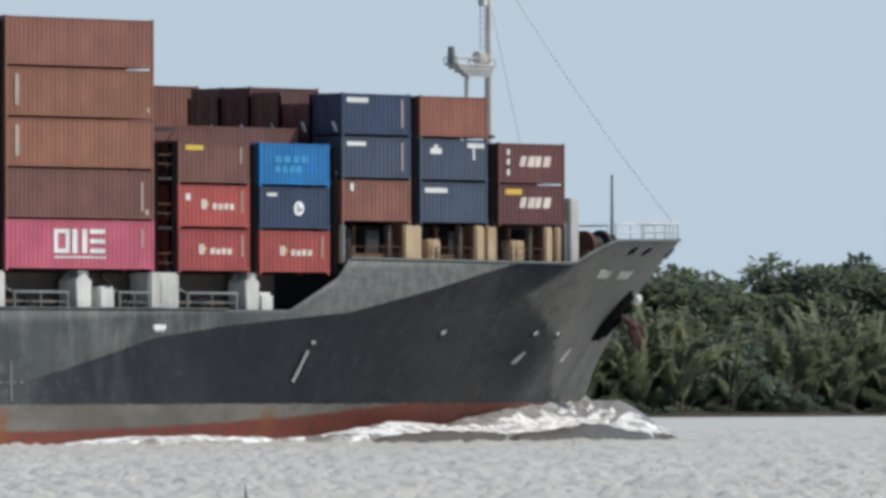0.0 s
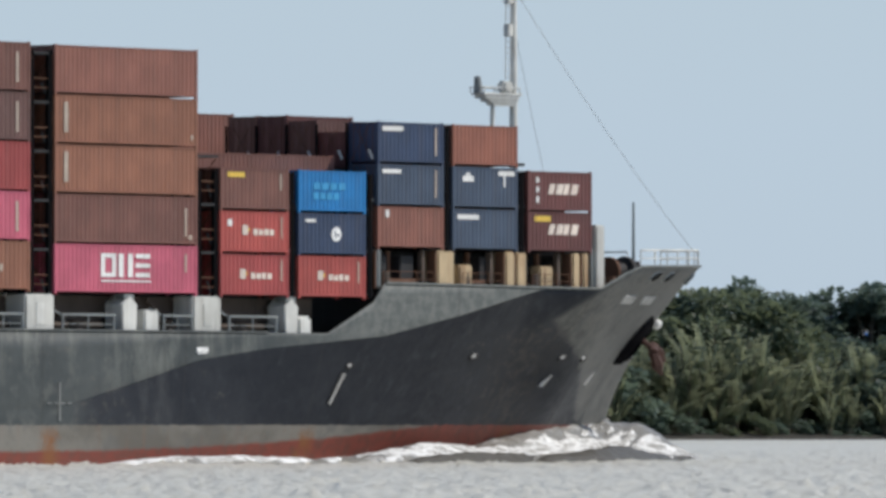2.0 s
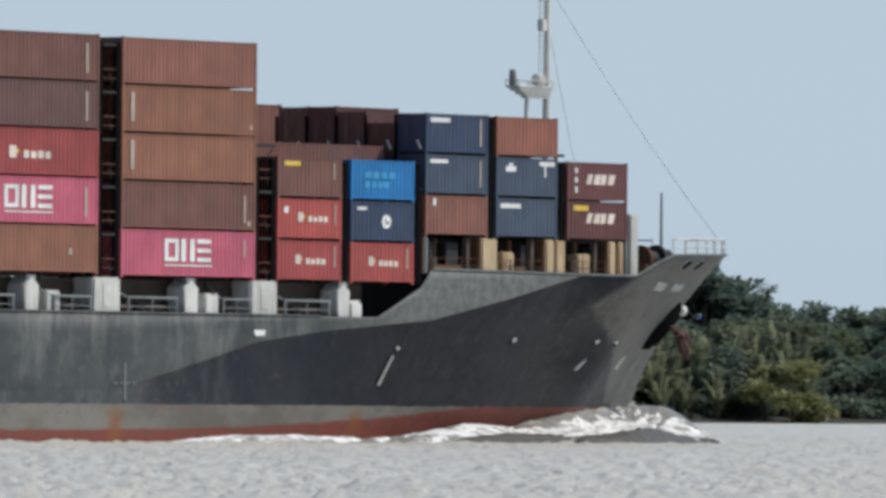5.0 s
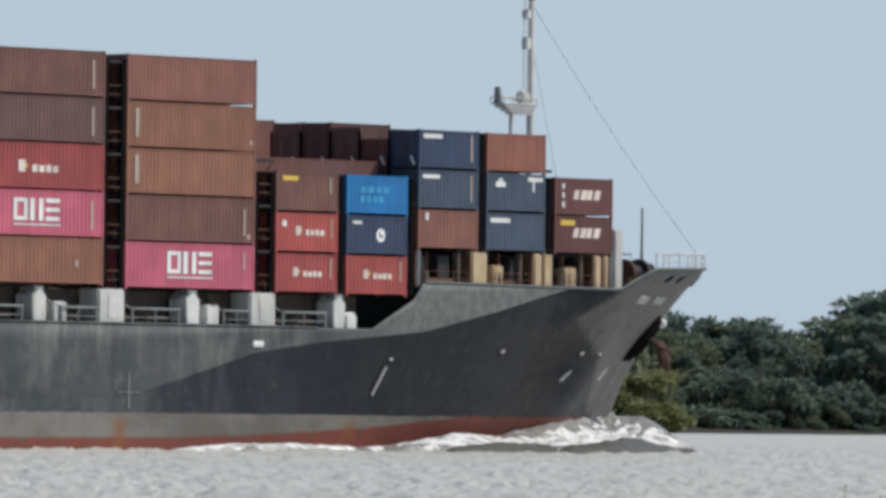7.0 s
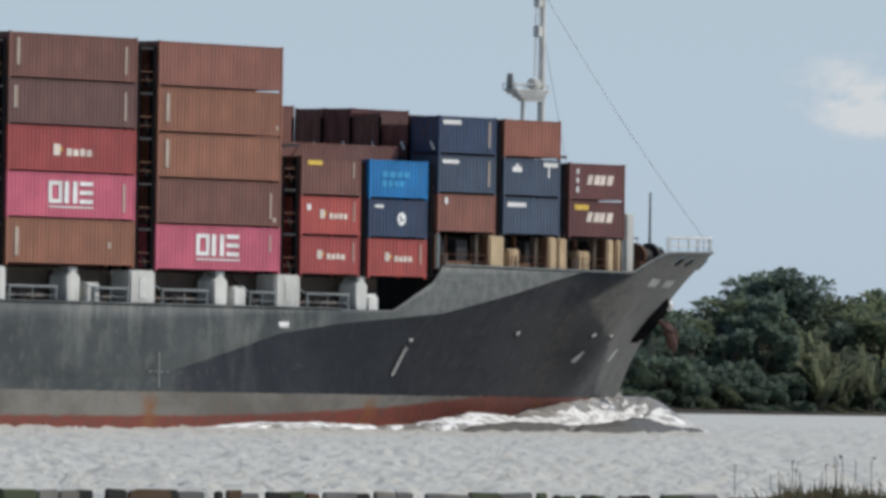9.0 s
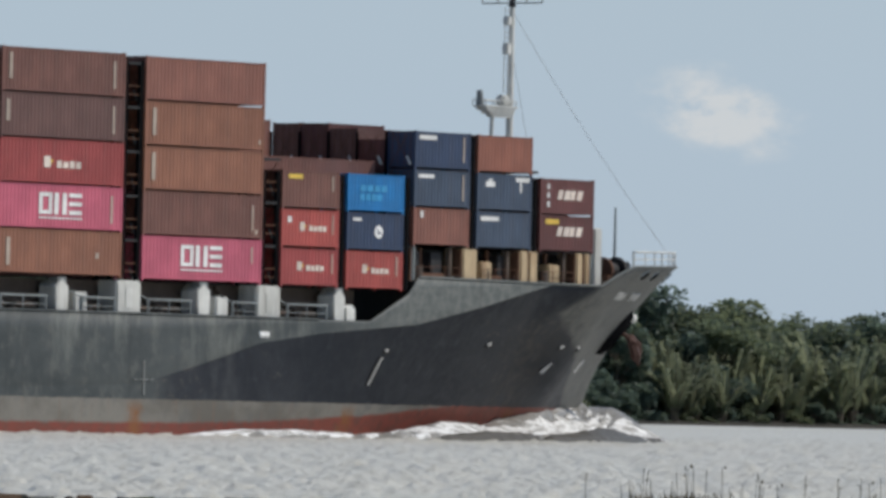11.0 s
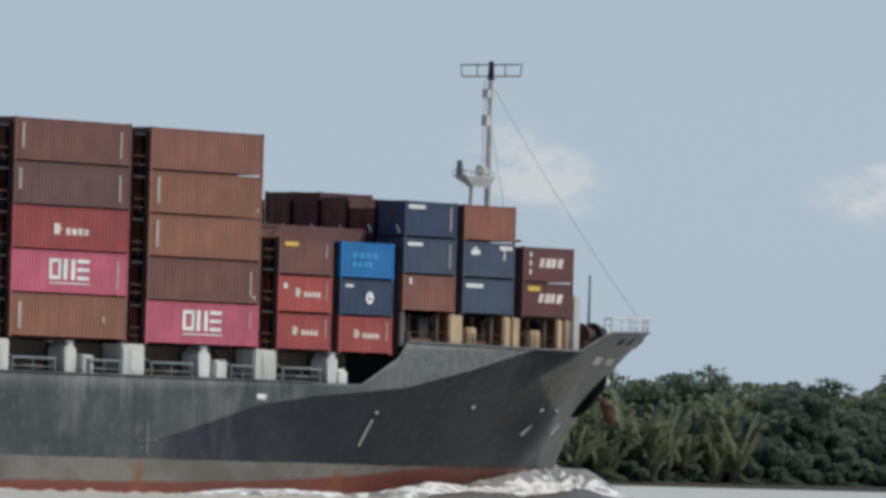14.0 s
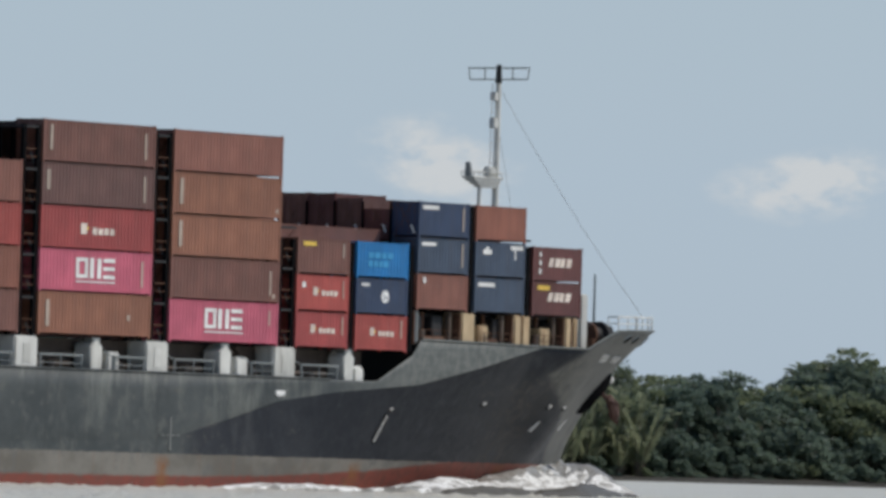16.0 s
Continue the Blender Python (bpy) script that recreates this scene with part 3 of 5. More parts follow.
    part("mast_strut", rod(bmesh.new(), (mx - 2.35, 0, 10.5), (mx - 2.0, 0, 23.2), 0.15, sides=10), WHITE, mast)
    bm = boxed(mx - 3.5, mx + 0.2, -0.6, 0.6, 23.35, 23.5, bevel=0.03)
    for k in range(3):
        box(bm, mx - 3.2 + 0.45 * k, mx, -0.5 + 0.1 * k, 0.5 - 0.1 * k, 23.13 - 0.22 * k, 23.35 - 0.22 * k)
    platform = part("mast_platform", bm, WHITE, mast)
    bm = bmesh.new()
    pr = [(mx - 3.5, -0.6), (mx, -0.6), (mx, 0.6), (mx - 3.5, 0.6), (mx - 3.5, -0.6)]
    for a, b in zip(pr, pr[1:]):
        rod(bm, (*a, 23.85), (*b, 23.85), 0.04, sides=6)
    for k in range(4):
        for y in (-0.6, 0.6):
            rod(bm, (mx - 3.5 + k * 1.15, y, 23.5), (mx - 3.5 + k * 1.15, y, 23.87), 0.04, sides=6)
    part("platform_rail", bm, WHITE, platform)
    part("platform_lamp", rod(bmesh.new(), (mx - 3.4, 0, 23.5), (mx - 3.5, 0, 24.55), 0.32, 0.2, sides=10), GREY, platform)
    part("platform_light", boxed(mx - 1.3, mx - 0.3, -0.35, 0.35, 23.5, 24.3, bevel=0.15), WHITE, platform)
    yard = new("yard")
    yard.parent = mast
    for s in (-1, 1):
        for h in (30.9, 31.75):
            part("yard_bar", rod(bmesh.new(), (mx, 0, h), (mx + 0.0, s * 2.7, h), 0.055, sides=6), GREY, yard)
        for k in (1.3, 2.7):
            part("yard_post", rod(bmesh.new(), (mx, s * k, 30.9), (mx, s * (k + (0.15 if k > 2 else 0)), 31.85), 0.05, sides=6), GREY, yard)
    bm = bmesh.new()
    for k in range(16):
        rod(bm, (mx - 0.55, -0.2, 24.6 + k * 0.38), (mx - 0.55, 0.2, 24.6 + k * 0.38), 0.025, sides=5)
    for s in (-0.2, 0.2):
        rod(bm, (mx - 0.55, s, 24.4), (mx - 0.5, s, 30.6), 0.035, sides=5)
    part("mast_ladder", bm, WHITE, mast)
    for z0, z1 in ((27.2, 28.0), (29.3, 29.9)):
        part("mast_light", boxed(mx - 0.75, mx - 0.25, -0.25, 0.25, z0, z1, bevel=0.06), WHITE, mast)
    # stays, slack by their own weight
    for (a, b, sag, r) in (((mx, 0, 30.4), (68.3, -6.9, 13.5), 0.5, 0.022), ((mx, 0.2, 28.8), (64.2, 0.5, 12.3), 0.3, 0.016)):
        bm = bmesh.new()
        pts = []
        for i in range(15):
            s = i / 14
            p = Vector(a).lerp(Vector(b), s)
            p.z -= sag * 4 * s * (1 - s)
            pts.append(p)
        grid(bm, [[p + Vector((r * math.cos(k * math.pi / 3), r * math.sin(k * math.pi / 3), 0)) for k in range(7)] for p in pts])
        part("stay", bm, WIRE, mast)

    # fittings between deck and stacks: pedestals, lockers, vents, hand rails, dark hatch coamings
    part("hatch_coaming", boxed(-118, 24.2, -14.2, 14.2, 7.46, 9.75), DECK, ship)
    part("hatch_coaming", boxed(28.3, 47.5, -13.9, 13.9, 10.46, 12.75), DARK, ship)
    def peaked(name, x0, x1):
        """A tapered pedestal with a pointed head and a ring foot."""
        bm = bmesh.new()
        mid = (x0 + x1) / 2
        outline = ((x0 + 0.18, 7.46), (x1 - 0.18, 7.46), (x1 - 0.05, 7.85), (x1, 9.25), (x1 - 0.25, 9.45), (mid, 9.82), (x0 + 0.25, 9.45), (x0, 9.25), (x0 + 0.05, 7.85))
        f = bm.faces.new([bm.verts.new((x, -16.05, z)) for x, z in outline])
        r = bmesh.ops.extrude_face_region(bm, geom=[f])
        bmesh.ops.translate(bm, verts=[v for v in r["geom"] if isinstance(v, bmesh.types.BMVert)], vec=(0, 1.5, 0))
        bmesh.ops.recalc_face_normals(bm, faces=bm.faces)
        bmesh.ops.bevel(bm, geom=bm.edges[:], offset=0.05, segments=2, affect="EDGES")
        part(name, bm, WHITE, ship)
        part("twistlock_head", boxed(mid - 0.45, mid + 0.45, -16.0, -15.2, 9.55, 9.86, bevel=0.05), GREY, ship)

    for gap in (-31.0, -16.3, -2.1, 12.2):
        part("lashing_pedestal", boxed(gap - 0.4, gap + 2.1, -16.05, -14.3, 7.46, 9.8, bevel=0.12), WHITE, ship)
        part("pedestal_door", boxed(gap + 0.5, gap + 1.2, -16.09, -16.04, 8.0, 9.3, bevel=0.01), WHITE, ship)
    for x0 in (-26.6, -8.6, 5.65):
        peaked("cell_pedestal", x0 + 0.05, x0 + 1.35)
        part("deck_locker", boxed(x0 + 2.0, x0 + 3.3, -16.0, -15.0, 7.46, 8.95, bevel=0.1), WHITE, ship)
    peaked("cell_pedestal", 19.85, 21.05)
    part("deck_vent", boxed(21.2, 22.5, -15.9, -15.0, 7.46, 8.7, bevel=0.2), WHITE, ship)
    for x0, x1 in ((-20.9, -17.2), (-14.0, -9.6), (-6.0, -2.8), (0.6, 4.9), (9.2, 11.6), (14.9, 19.0)):
        g = bmesh.new()
        rod(g, (x0, -16.1, 8.05), (x1, -16.1, 8.05), 0.03, sides=6)
        for k in range(3):
            xx = x0 + (x1 - x0) * k / 2
            rod(g, (xx, -16.1, 7.46), (xx, -16.1, 8.6), 0.09 if k != 1 else 0.05, sides=6)
        box(g, x0 - 0.1, x1 + 0.1, -16.18, -15.9, 8.55, 8.68)
        rod(g, (x0 - 1.0, -15.9, 9.0), (x0, -16.0, 8.6), 0.06, sides=6)
        part("side_rail", g, GREY, ship)
        # dark pipework, drums and stowed gear on the walkway behind the rail
        part("walkway_pipe", rod(bmesh.new(), (x0, -15.0, 8.0), (x1, -15.0, 8.0), 0.16, sides=8), DECK, ship)
        part("gear_drum", rod(bmesh.new(), (x0 + 0.45 * (x1 - x0), -15.3, 7.46), (x0 + 0.45 * (x1 - x0), -15.3, 8.3), 0.4, 0.36, sides=12), DECK, ship)
        part("stay_brace", rod(bmesh.new(), (x0 + 0.2, -14.4, 9.6), (x0 + 1.9, -14.5, 8.4), 0.14, sides=6), DECK, ship)
    for x0, w, m in ((33.7, 1.55, CREAM), (40.0, 0.85, CREAM), (41.0, 0.95, CREAM), (46.3, 0.7, CREAM), (47.3, 0.5, CREAM), (28.2, 0.35, GREY)):
        part("cell_pedestal", boxed(x0, x0 + w, -16.0, -14.2, 10.46, 12.85, bevel=0.1), m, ship, "cream pedestal with rust runs")
        part("rust_edge", boxed(x0 - 0.12, x0 - 0.02, -15.9, -15.2, 10.46, 12.8), RUST, ship)
    for x0, w in ((35.9, 1.25), (43.4, 1.3)):
        part("deck_locker", boxed(x0, x0 + w, -15.8, -14.8, 10.46, 12.0, bevel=0.1), CREAM, ship)
    for x0, w in ((31.0, 1.2), (38.3, 0.9), (29.3, 0.5), (45.2, 0.5), (42.4, 0.4)):
        part("deck_frame", boxed(x0, x0 + w, -15.3, -14.4, 10.46, 12.5, bevel=0.05), DARK, ship)
    for x0, x1 in ((28.7, 33.3), (36.0, 39.6), (42.5, 45.9)):
        g = bmesh.new()
        for h in (11.05, 11.5):
            rod(g, (x0, -16.0, h), (x1, -16.0, h), 0.022, sides=6)
        for k in range(4):
            xx = x0 + (x1 - x0) * k / 3
            rod(g, (xx, -16.0, 10.46), (xx, -16.0, 11.52), 0.03, sides=6)
        part("side_rail", g, RUST, ship)
        # rusty pipes, a drum and a frame post behind the rail
        part("walkway_pipe", rod(bmesh.new(), (x0, -15.2, 10.9), (x1, -15.2, 10.9), 0.18, sides=8), RUST, ship)
        part("gear_drum", rod(bmesh.new(), (x0 + 0.7, -15.5, 10.46), (x0 + 0.7, -15.5, 11.5), 0.36, 0.32, sides=12), DECK, ship)
        part("frame_post", boxed(x1 - 0.65, x1 - 0.35, -15.6, -15.2, 10.46, 12.8, bevel=0.03), DECK, ship)
        part("frame_post", boxed(x0 + 1.5, x0 + 1.75, -15.0, -14.7, 10.46, 12.8, bevel=0.03), RUST, ship)
    # breakwater plate, winch and bollards on the forecastle
    part("breakwater", boxed(49.6, 49.8, -14.6, 14.6, 10.46, 13.2, bevel=0.04), GREY, ship)
    part("vent_trunk", boxed(50.3, 51.2, -14.4, -13.6, 10.46, 14.7, bevel=0.1), WHITE, ship)
    winch = new("mooring_winch")
    winch.parent = ship
    tagged(winch, "dark rust-stained mooring winch")
    for x, r, w, mat in ((53.6, 0.95, 0.25, RUST), (54.3, 0.6, 1.2, DARK), (55.1, 1.0, 0.25, DARK)):
        part("drum", rod(bmesh.new(), (x - w / 2, -12.6, 11.8), (x + w / 2, -12.6, 11.8), r, sides=18), mat, winch)
    part("winch_bed", boxed(52.8, 55.9, -13.4, -11.8, 10.46, 11.2, bevel=0.08), RUST, winch)
    part("winch_motor", boxed(55.3, 56.3, -13.1, -12.1, 11.2, 12.5, bevel=0.15), DARK, winch)
    for x, y in ((52.2, -14.0), (58.5, -10.2), (66, -4)):
        part("bollard", rod(bmesh.new(), (x, y, 10.46), (x, y, 11.5), 0.28, 0.32, sides=12), RUST, ship)
    return ship


SHIP = aboard(build_ship())

# ---- containers ----
PAINT = {
    "brown": painted("brown_container", (0.242, 0.099, 0.073)),
    "tan": painted("tan_container", (0.261, 0.111, 0.068)),
    "umber": painted("umber_container", (0.186, 0.081, 0.063)),
    "plum": painted("plum_container", (0.135, 0.068, 0.059)),
    "pink": painted("pink_container", (0.51, 0.112, 0.168), amount=0.2),
    "red": painted("red_container", (0.335, 0.062, 0.060), amount=0.3),
    "scarlet": painted("scarlet_container", (0.385, 0.075, 0.064), amount=0.3),
    "maroon": painted("maroon_container", (0.128, 0.045, 0.042)),
    "navy": painted("navy_container", (0.031, 0.052, 0.105)),
    "slate": painted("slate_container", (0.050, 0.072, 0.112)),
    "blue": painted("blue_container", (0.009, 0.165, 0.418), amount=0.2),
    "pale_blue": painted("pale_blue_marking", (0.035, 0.27, 0.52), amount=0.3),
    "orange": painted("orange_container", (0.268, 0.102, 0.069)),
    "black": painted("blackish_container", (0.044, 0.024, 0.023)),
}
WORDS = {"brown": "brown", "tan": "tan-brown", "umber": "dull brown", "plum": "purplish brown", "pink": "bright pink", "red": "red", "scarlet": "bright red",
         "maroon": "dark maroon", "navy": "navy blue", "slate": "slate blue", "blue": "bright blue", "orange": "orange-brown", "black": "very dark brown"}
WIDE = 2.438


def wave(length, z0, z1, y, out, pitch=0.36, deep=0.034):
    """A corrugated panel along x between two heights, its outer crests at y."""
    bm = bmesh.new()
    n = max(4, round((length - 0.3) / pitch))
    p = (length - 0.3) / n
    line = [(0.15, 0.0)]
    for i in range(n):
        a = 0.15 + i * p
        line += [(a + p * 0.25, 0.0), (a + p * 0.42, deep), (a + p * 0.75, deep), (a + p * 0.92, 0.0)]
    line.append((length - 0.15, 0.0))
    grid(bm, [[(x, y + out * -1 * d, z) for x, d in line] for z in (z0, z1)])
    return bm


TEMPLATES = {}


def container_template(length, height, colour):
    key = (length, height, colour)
    if key in TEMPLATES:
        return TEMPLATES[key]
    mat = PAINT[colour]
    c = new("shipping_container")
    L, W, H = length, WIDE, height
    # frame: posts, rails, corner castings
    bm = bmesh.new()
    for x in (0, L - 0.16):
        for y in (0, W - 0.14):
            box(bm, x, x + 0.16, y, y + 0.14, 0.0, H)
    for y in (0.0, W - 0.1):
        for z0, z1 in ((0.07, 0.18), (H - 0.12, H - 0.04)):
            box(bm, 0.16, L - 0.16, y, y + 0.1, z0, z1)
    for x in (0.0, L - 0.1):
        for z0, z1 in ((0.07, 0.18), (H - 0.12, H - 0.04)):
            box(bm, x, x + 0.1, 0.14, W - 0.14, z0, z1)
    for x in (-0.004, L - 0.174):
        for y in (-0.004, W - 0.16):
            for z0, z1 in ((-0.09, 0.12), (H - 0.118, H + 0.002)):
                box(bm, x, x + 0.178, y, y + 0.164, z0, z1)
    part("frame", bm, mat, c)
    for y, out in ((0.02, -1), (W - 0.02, 1)):
        part("side_wall", wave(L, 0.17, H - 0.11, y, out), mat, c)
    bm = wave(W, 0.17, H - 0.11, 0, 1, 0.3, 0.045)
    bm.transform(Matrix.Translation((L - 0.03, 0, 0)) @ Matrix.Rotation(radians(90), 4, "Z"))
    part("end_wall", bm, mat, c)
    part("roof", boxed(0.1, L - 0.1, 0.1, W - 0.1, H - 0.075, H - 0.045), mat, c)
    part("floor", boxed(0.1, L - 0.1, 0.1, W - 0.1, 0.10, 0.16), DARK, c)
    # doors at the after end with lock rods
    for y0 in (0.15, W / 2 + 0.01):
        w = W / 2 - 0.16
        bm = boxed(0.03, 0.07, y0, y0 + w, 0.18, H - 0.12)
        for k in range(3):
            box(bm, 0.0, 0.032, y0 + 0.05, y0 + w - 0.05, 0.3 + k * (H - 0.5) / 3, 0.3 + (k + 0.8) * (H - 0.5) / 3)
        door = part("door", bm, mat, c)
        for yy in (y0 + 0.28, y0 + w - 0.28):
            part("lock_rod", rod(bmesh.new(), (-0.02, yy, 0.15), (-0.02, yy, H - 0.1), 0.02, sides=5), RUST, door)
    tagged(c, WORDS[colour] + " corrugated steel shipping container in a deck stack", "shipping container", "containers on the ship's deck")
    TEMPLATES[key] = [c, False]
    return TEMPLATES[key]


def container(x, y, z, length, height, colour, label=""):
    entry = container_template(length, height, colour)
    m = pose(x, y, z)
    if not entry[1]:
        entry[1] = True
        ob = entry[0]
    else:
        ob = copy_thing(entry[0], m)
        # a copy starts plain: markings of the first one stay with it
        for ch in list(ob.children):
            if ch.name.split(".")[0] in ("marking", "code_bar"):
                bpy.data.objects.remove(ch)
    if label:
        ob["label"] = label
    aboard(ob, m)
    return ob


def mark(c, x0, x1, z0, z1, mat, out=0.012):
    return part("marking", boxed(x0, x1, -out, 0.004, z0, z1, bevel=0.004), mat, c)


def word_bars(c, x, z, w, h, mat, n, slope=0.0):
    """Lettering too small or too branded to copy: a row of plain blocks."""
    for k in range(n):
        hh = h if k == 0 or slope == 0 else h * 0.72
        mark(c, x + k * w / n, x + (k + 0.8) * w / n, z, z + hh, mat)


ROW = 2.55
FACE = -16.02
L40, H40, L20, H20 = 12.19, 2.9, 6.0, 2.53


def stack(x, row, base, pitch, length, height, colours):
    return [container(x, FACE + row * ROW, base + i * pitch, length, height, col) for i, col in enumerate(colours)]


def load_cargo():
    # five-high 40-foot stacks along the side, lowest first
    a = stack(0.0, 0, 9.92, 2.94, L40, H40, ["pink", "umber", "tan", "tan", "brown"])
    b = stack(-14.27, 0, 10.02, 2.93, L40, H40, ["tan", "pink", "red", "plum", "umber"])
    z = stack(-28.6, 0, 10.02, 2.93, L40, H40, ["umber", "orange", "scarlet", "brown"])
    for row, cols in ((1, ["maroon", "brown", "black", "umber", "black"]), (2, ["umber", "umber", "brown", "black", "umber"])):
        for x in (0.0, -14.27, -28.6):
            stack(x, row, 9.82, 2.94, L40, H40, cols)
    for row in range(3, 13):
        for x in (0.0, -14.27, -28.6):
            stack(x, row, 9.95 + 2.93 * 3, 2.93, L40, H40, [random.choice(["brown", "umber", "plum"]), random.choice(["brown", "tan", "umber"])])
    # 20-foot stacks forward of them
    c = stack(14.22, 0, 9.87, 2.6, L20, H20, ["red", "scarlet", "umber"])
    d = stack(21.1, 0, 9.85, 2.6, L20, H20, ["scarlet", "navy", "blue"])
    e = stack(28.2, 0, 12.97, 2.6, L20, H20, ["brown", "slate", "navy"])
    f = stack(35.05, 0, 12.95, 2.6, L20, H20, ["slate", "slate", "orange"])
    g = stack(42.05, 0, 12.93, 2.52, L20, 2.5, ["maroon", "maroon"])
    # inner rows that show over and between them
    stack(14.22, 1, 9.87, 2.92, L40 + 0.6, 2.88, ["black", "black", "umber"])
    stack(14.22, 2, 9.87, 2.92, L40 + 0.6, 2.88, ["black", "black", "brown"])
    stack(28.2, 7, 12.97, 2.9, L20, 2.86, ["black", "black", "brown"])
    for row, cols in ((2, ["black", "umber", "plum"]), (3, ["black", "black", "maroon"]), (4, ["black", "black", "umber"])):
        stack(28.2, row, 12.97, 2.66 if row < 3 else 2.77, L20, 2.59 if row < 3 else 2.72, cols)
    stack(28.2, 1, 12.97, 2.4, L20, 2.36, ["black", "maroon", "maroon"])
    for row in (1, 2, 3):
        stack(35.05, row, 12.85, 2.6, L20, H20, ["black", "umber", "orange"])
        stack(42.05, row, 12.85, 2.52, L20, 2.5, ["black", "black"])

    # white emblem of three block shapes with a line under them on the pink boxes
    for box_, x0 in ((a[0], 3.9), (b[1], 3.9)):
        box_["label"] = "bright pink corrugated shipping container with a white block emblem"
        # a ring, two posts and three bars
        for u0, u1, v0, v1 in ((0.0, 0.34, 0.95, 2.35), (0.95, 1.29, 0.95, 2.35), (0.34, 0.95, 0.95, 1.2), (0.34, 0.95, 2.1, 2.35), (1.5, 1.92, 0.95, 2.35), (2.3, 2.72, 0.95, 2.35), (2.95, 4.2, 0.95, 1.22), (2.95, 4.2, 1.52, 1.78), (2.95, 4.2, 2.08, 2.35)):
            mark(box_, x0 + u0, x0 + u1, v0, v1, MARK)
        mark(box_, x0, x0 + 4.3, 0.66, 0.76, MARK)
    # red boxes with pale emblem bars
    for box_, x0, w, h, zz in ((b[2], 4.3, 4.2, 0.95, 0.95), (c[0], 1.7, 3.2, 0.75, 0.95), (c[1], 1.9, 3.2, 0.75, 1.0), (d[0], 1.7, 3.2, 0.75, 0.95), (z[2], 5.0, 4.2, 0.95, 0.95)):
        box_["label"] = "red corrugated shipping container with pale emblem bars"
        zz += 0.08
        mark(box_, x0, x0 + w * 0.15, zz, zz + h * 0.78, CHALK)
        mark(box_, x0 + w * 0.15, x0 + w * 0.2, zz + h * 0.3, zz + h * 0.55, YELLOW)
        for k in range(4):
            mark(box_, x0 + w * (0.3 + 0.15 * k), x0 + w * (0.3 + 0.15 * k + 0.115), zz, zz + h * (0.5, 0.44, 0.5, 0.46)[k], CHALK)
    # small code bars and placards
    for box_, x0, x1, z0, z1, m in (
            (c[2], 0.6, 2.1, 1.95, 2.25, YELLOW), (c[1], 0.6, 1.0, 1.6, 2.0, MARK), (e[2], 0.4, 2.3, 1.95, 2.25, MARK), (e[1], 0.4, 2.1, 1.95, 2.2, MARK),
            (e[0], 0.7, 1.0, 1.85, 2.3, MARK), (f[0], 0.4, 2.4, 1.85, 2.15, MARK), (f[1], 4.2, 5.7, 2.0, 2.3, MARK), (f[1], 0.9, 1.9, 1.6, 1.95, MARK), (f[1], 1.2, 1.6, 1.95, 2.15, MARK),
            (f[1], 4.7, 4.85, 1.3, 2.0, MARK), (g[0], 0.6, 2.1, 1.85, 2.2, YELLOW), (g[1], 0.75, 1.0, 0.5, 0.9, MARK), (g[1], 0.75, 1.0, 1.15, 1.5, MARK), (g[1], 0.75, 1.0, 1.75, 2.1, MARK),
            (d[1], 0.6, 1.5, 1.95, 2.15, MARK)):
        mark(box_, x0, x1, z0, z1, m)
    # faded upright placards near the ends
    for box_, x0, x1, z0, z1, m in (
            (a[2], 0.75, 1.1, 0.65, 2.45, PALE), (a[3], 0.75, 1.1, 0.65, 2.45, PALE), (a[1], 11.1, 11.25, 0.5, 2.2, PALE), (a[1], 11.45, 11.7, 0.3, 0.6, PALE), (a[0], 11.1, 11.25, 1.3, 2.4, PALE), (a[3], 11.6, 11.8, 0.4, 0.7, PALE),
            (b[0], 0.8, 1.15, 0.5, 2.3, PALE), (b[0], 9.6, 9.9, 1.1, 1.5, PALE), (b[3], 0.5, 0.85, 1.0, 2.4, PALE), (b[4], 0.7, 1.0, 0.8, 2.5, PALE), (b[3], 11.0, 11.2, 0.5, 2.3, PALE), (b[4], 11.0, 11.2, 0.5, 2.3, PALE), (b[1], 11.0, 11.2, 0.5, 2.3, PALE), (c[0], 5.3, 5.42, 0.9, 2.2, PALE), (c[1], 5.3, 5.42, 0.9, 2.2, PALE), (c[2], 5.2, 5.35, 1.2, 2.2, PALE), (d[0], 5.3, 5.42, 0.9, 2.2, PALE), (e[2], 5.2, 5.35, 0.5, 2.2, PALE), (e[1], 5.2, 5.35, 0.5, 2.2, PALE)):
        mark(box_, x0, x1, z0, z1, m)
    bm = bmesh.new()
    bmesh.ops.create_cone(bm, cap_ends=True, segments=20, radius1=0.43, radius2=0.43, depth=0.02, matrix=Matrix.Translation((3.35, -0.005, 1.25)) @ Matrix.Rotation(radians(90), 4, "X"))
    part("marking", bm, MARK, d[1])
    mark(d[1], 3.2, 3.32, 1.0, 1.45, PAINT["navy"], 0.02)
    mark(d[1], 3.4, 3.6, 1.1, 1.25, PAINT["navy"], 0.02)
    for box_ in g:
        for k in range(4):
            p = mark(box_, 1.95 + k * 0.7, 1.95 + k * 0.7 + (0.62 if k % 2 else 0.5), 1.05, 1.7, CHALK)
            p.data.transform(Matrix(((1, 0, 0.35, -0.48), (0, 1, 0, 0), (0, 0, 1, 0), (0, 0, 0, 1))))
        box_["label"] = "dark maroon shipping container with slanted white emblem blocks"
    for k, (zz, w) in enumerate(((1.35, 3.0), (0.75, 2.4))):
        word_bars(d[2], 1.3, zz, w, 0.42, PAINT["pale_blue"], 4)
    d[2]["label"] = "bright blue corrugated shipping container with pale blue emblem blocks"


load_cargo()
for entry in TEMPLATES.values():
    if not entry[1]:
        raise RuntimeError("unused container")

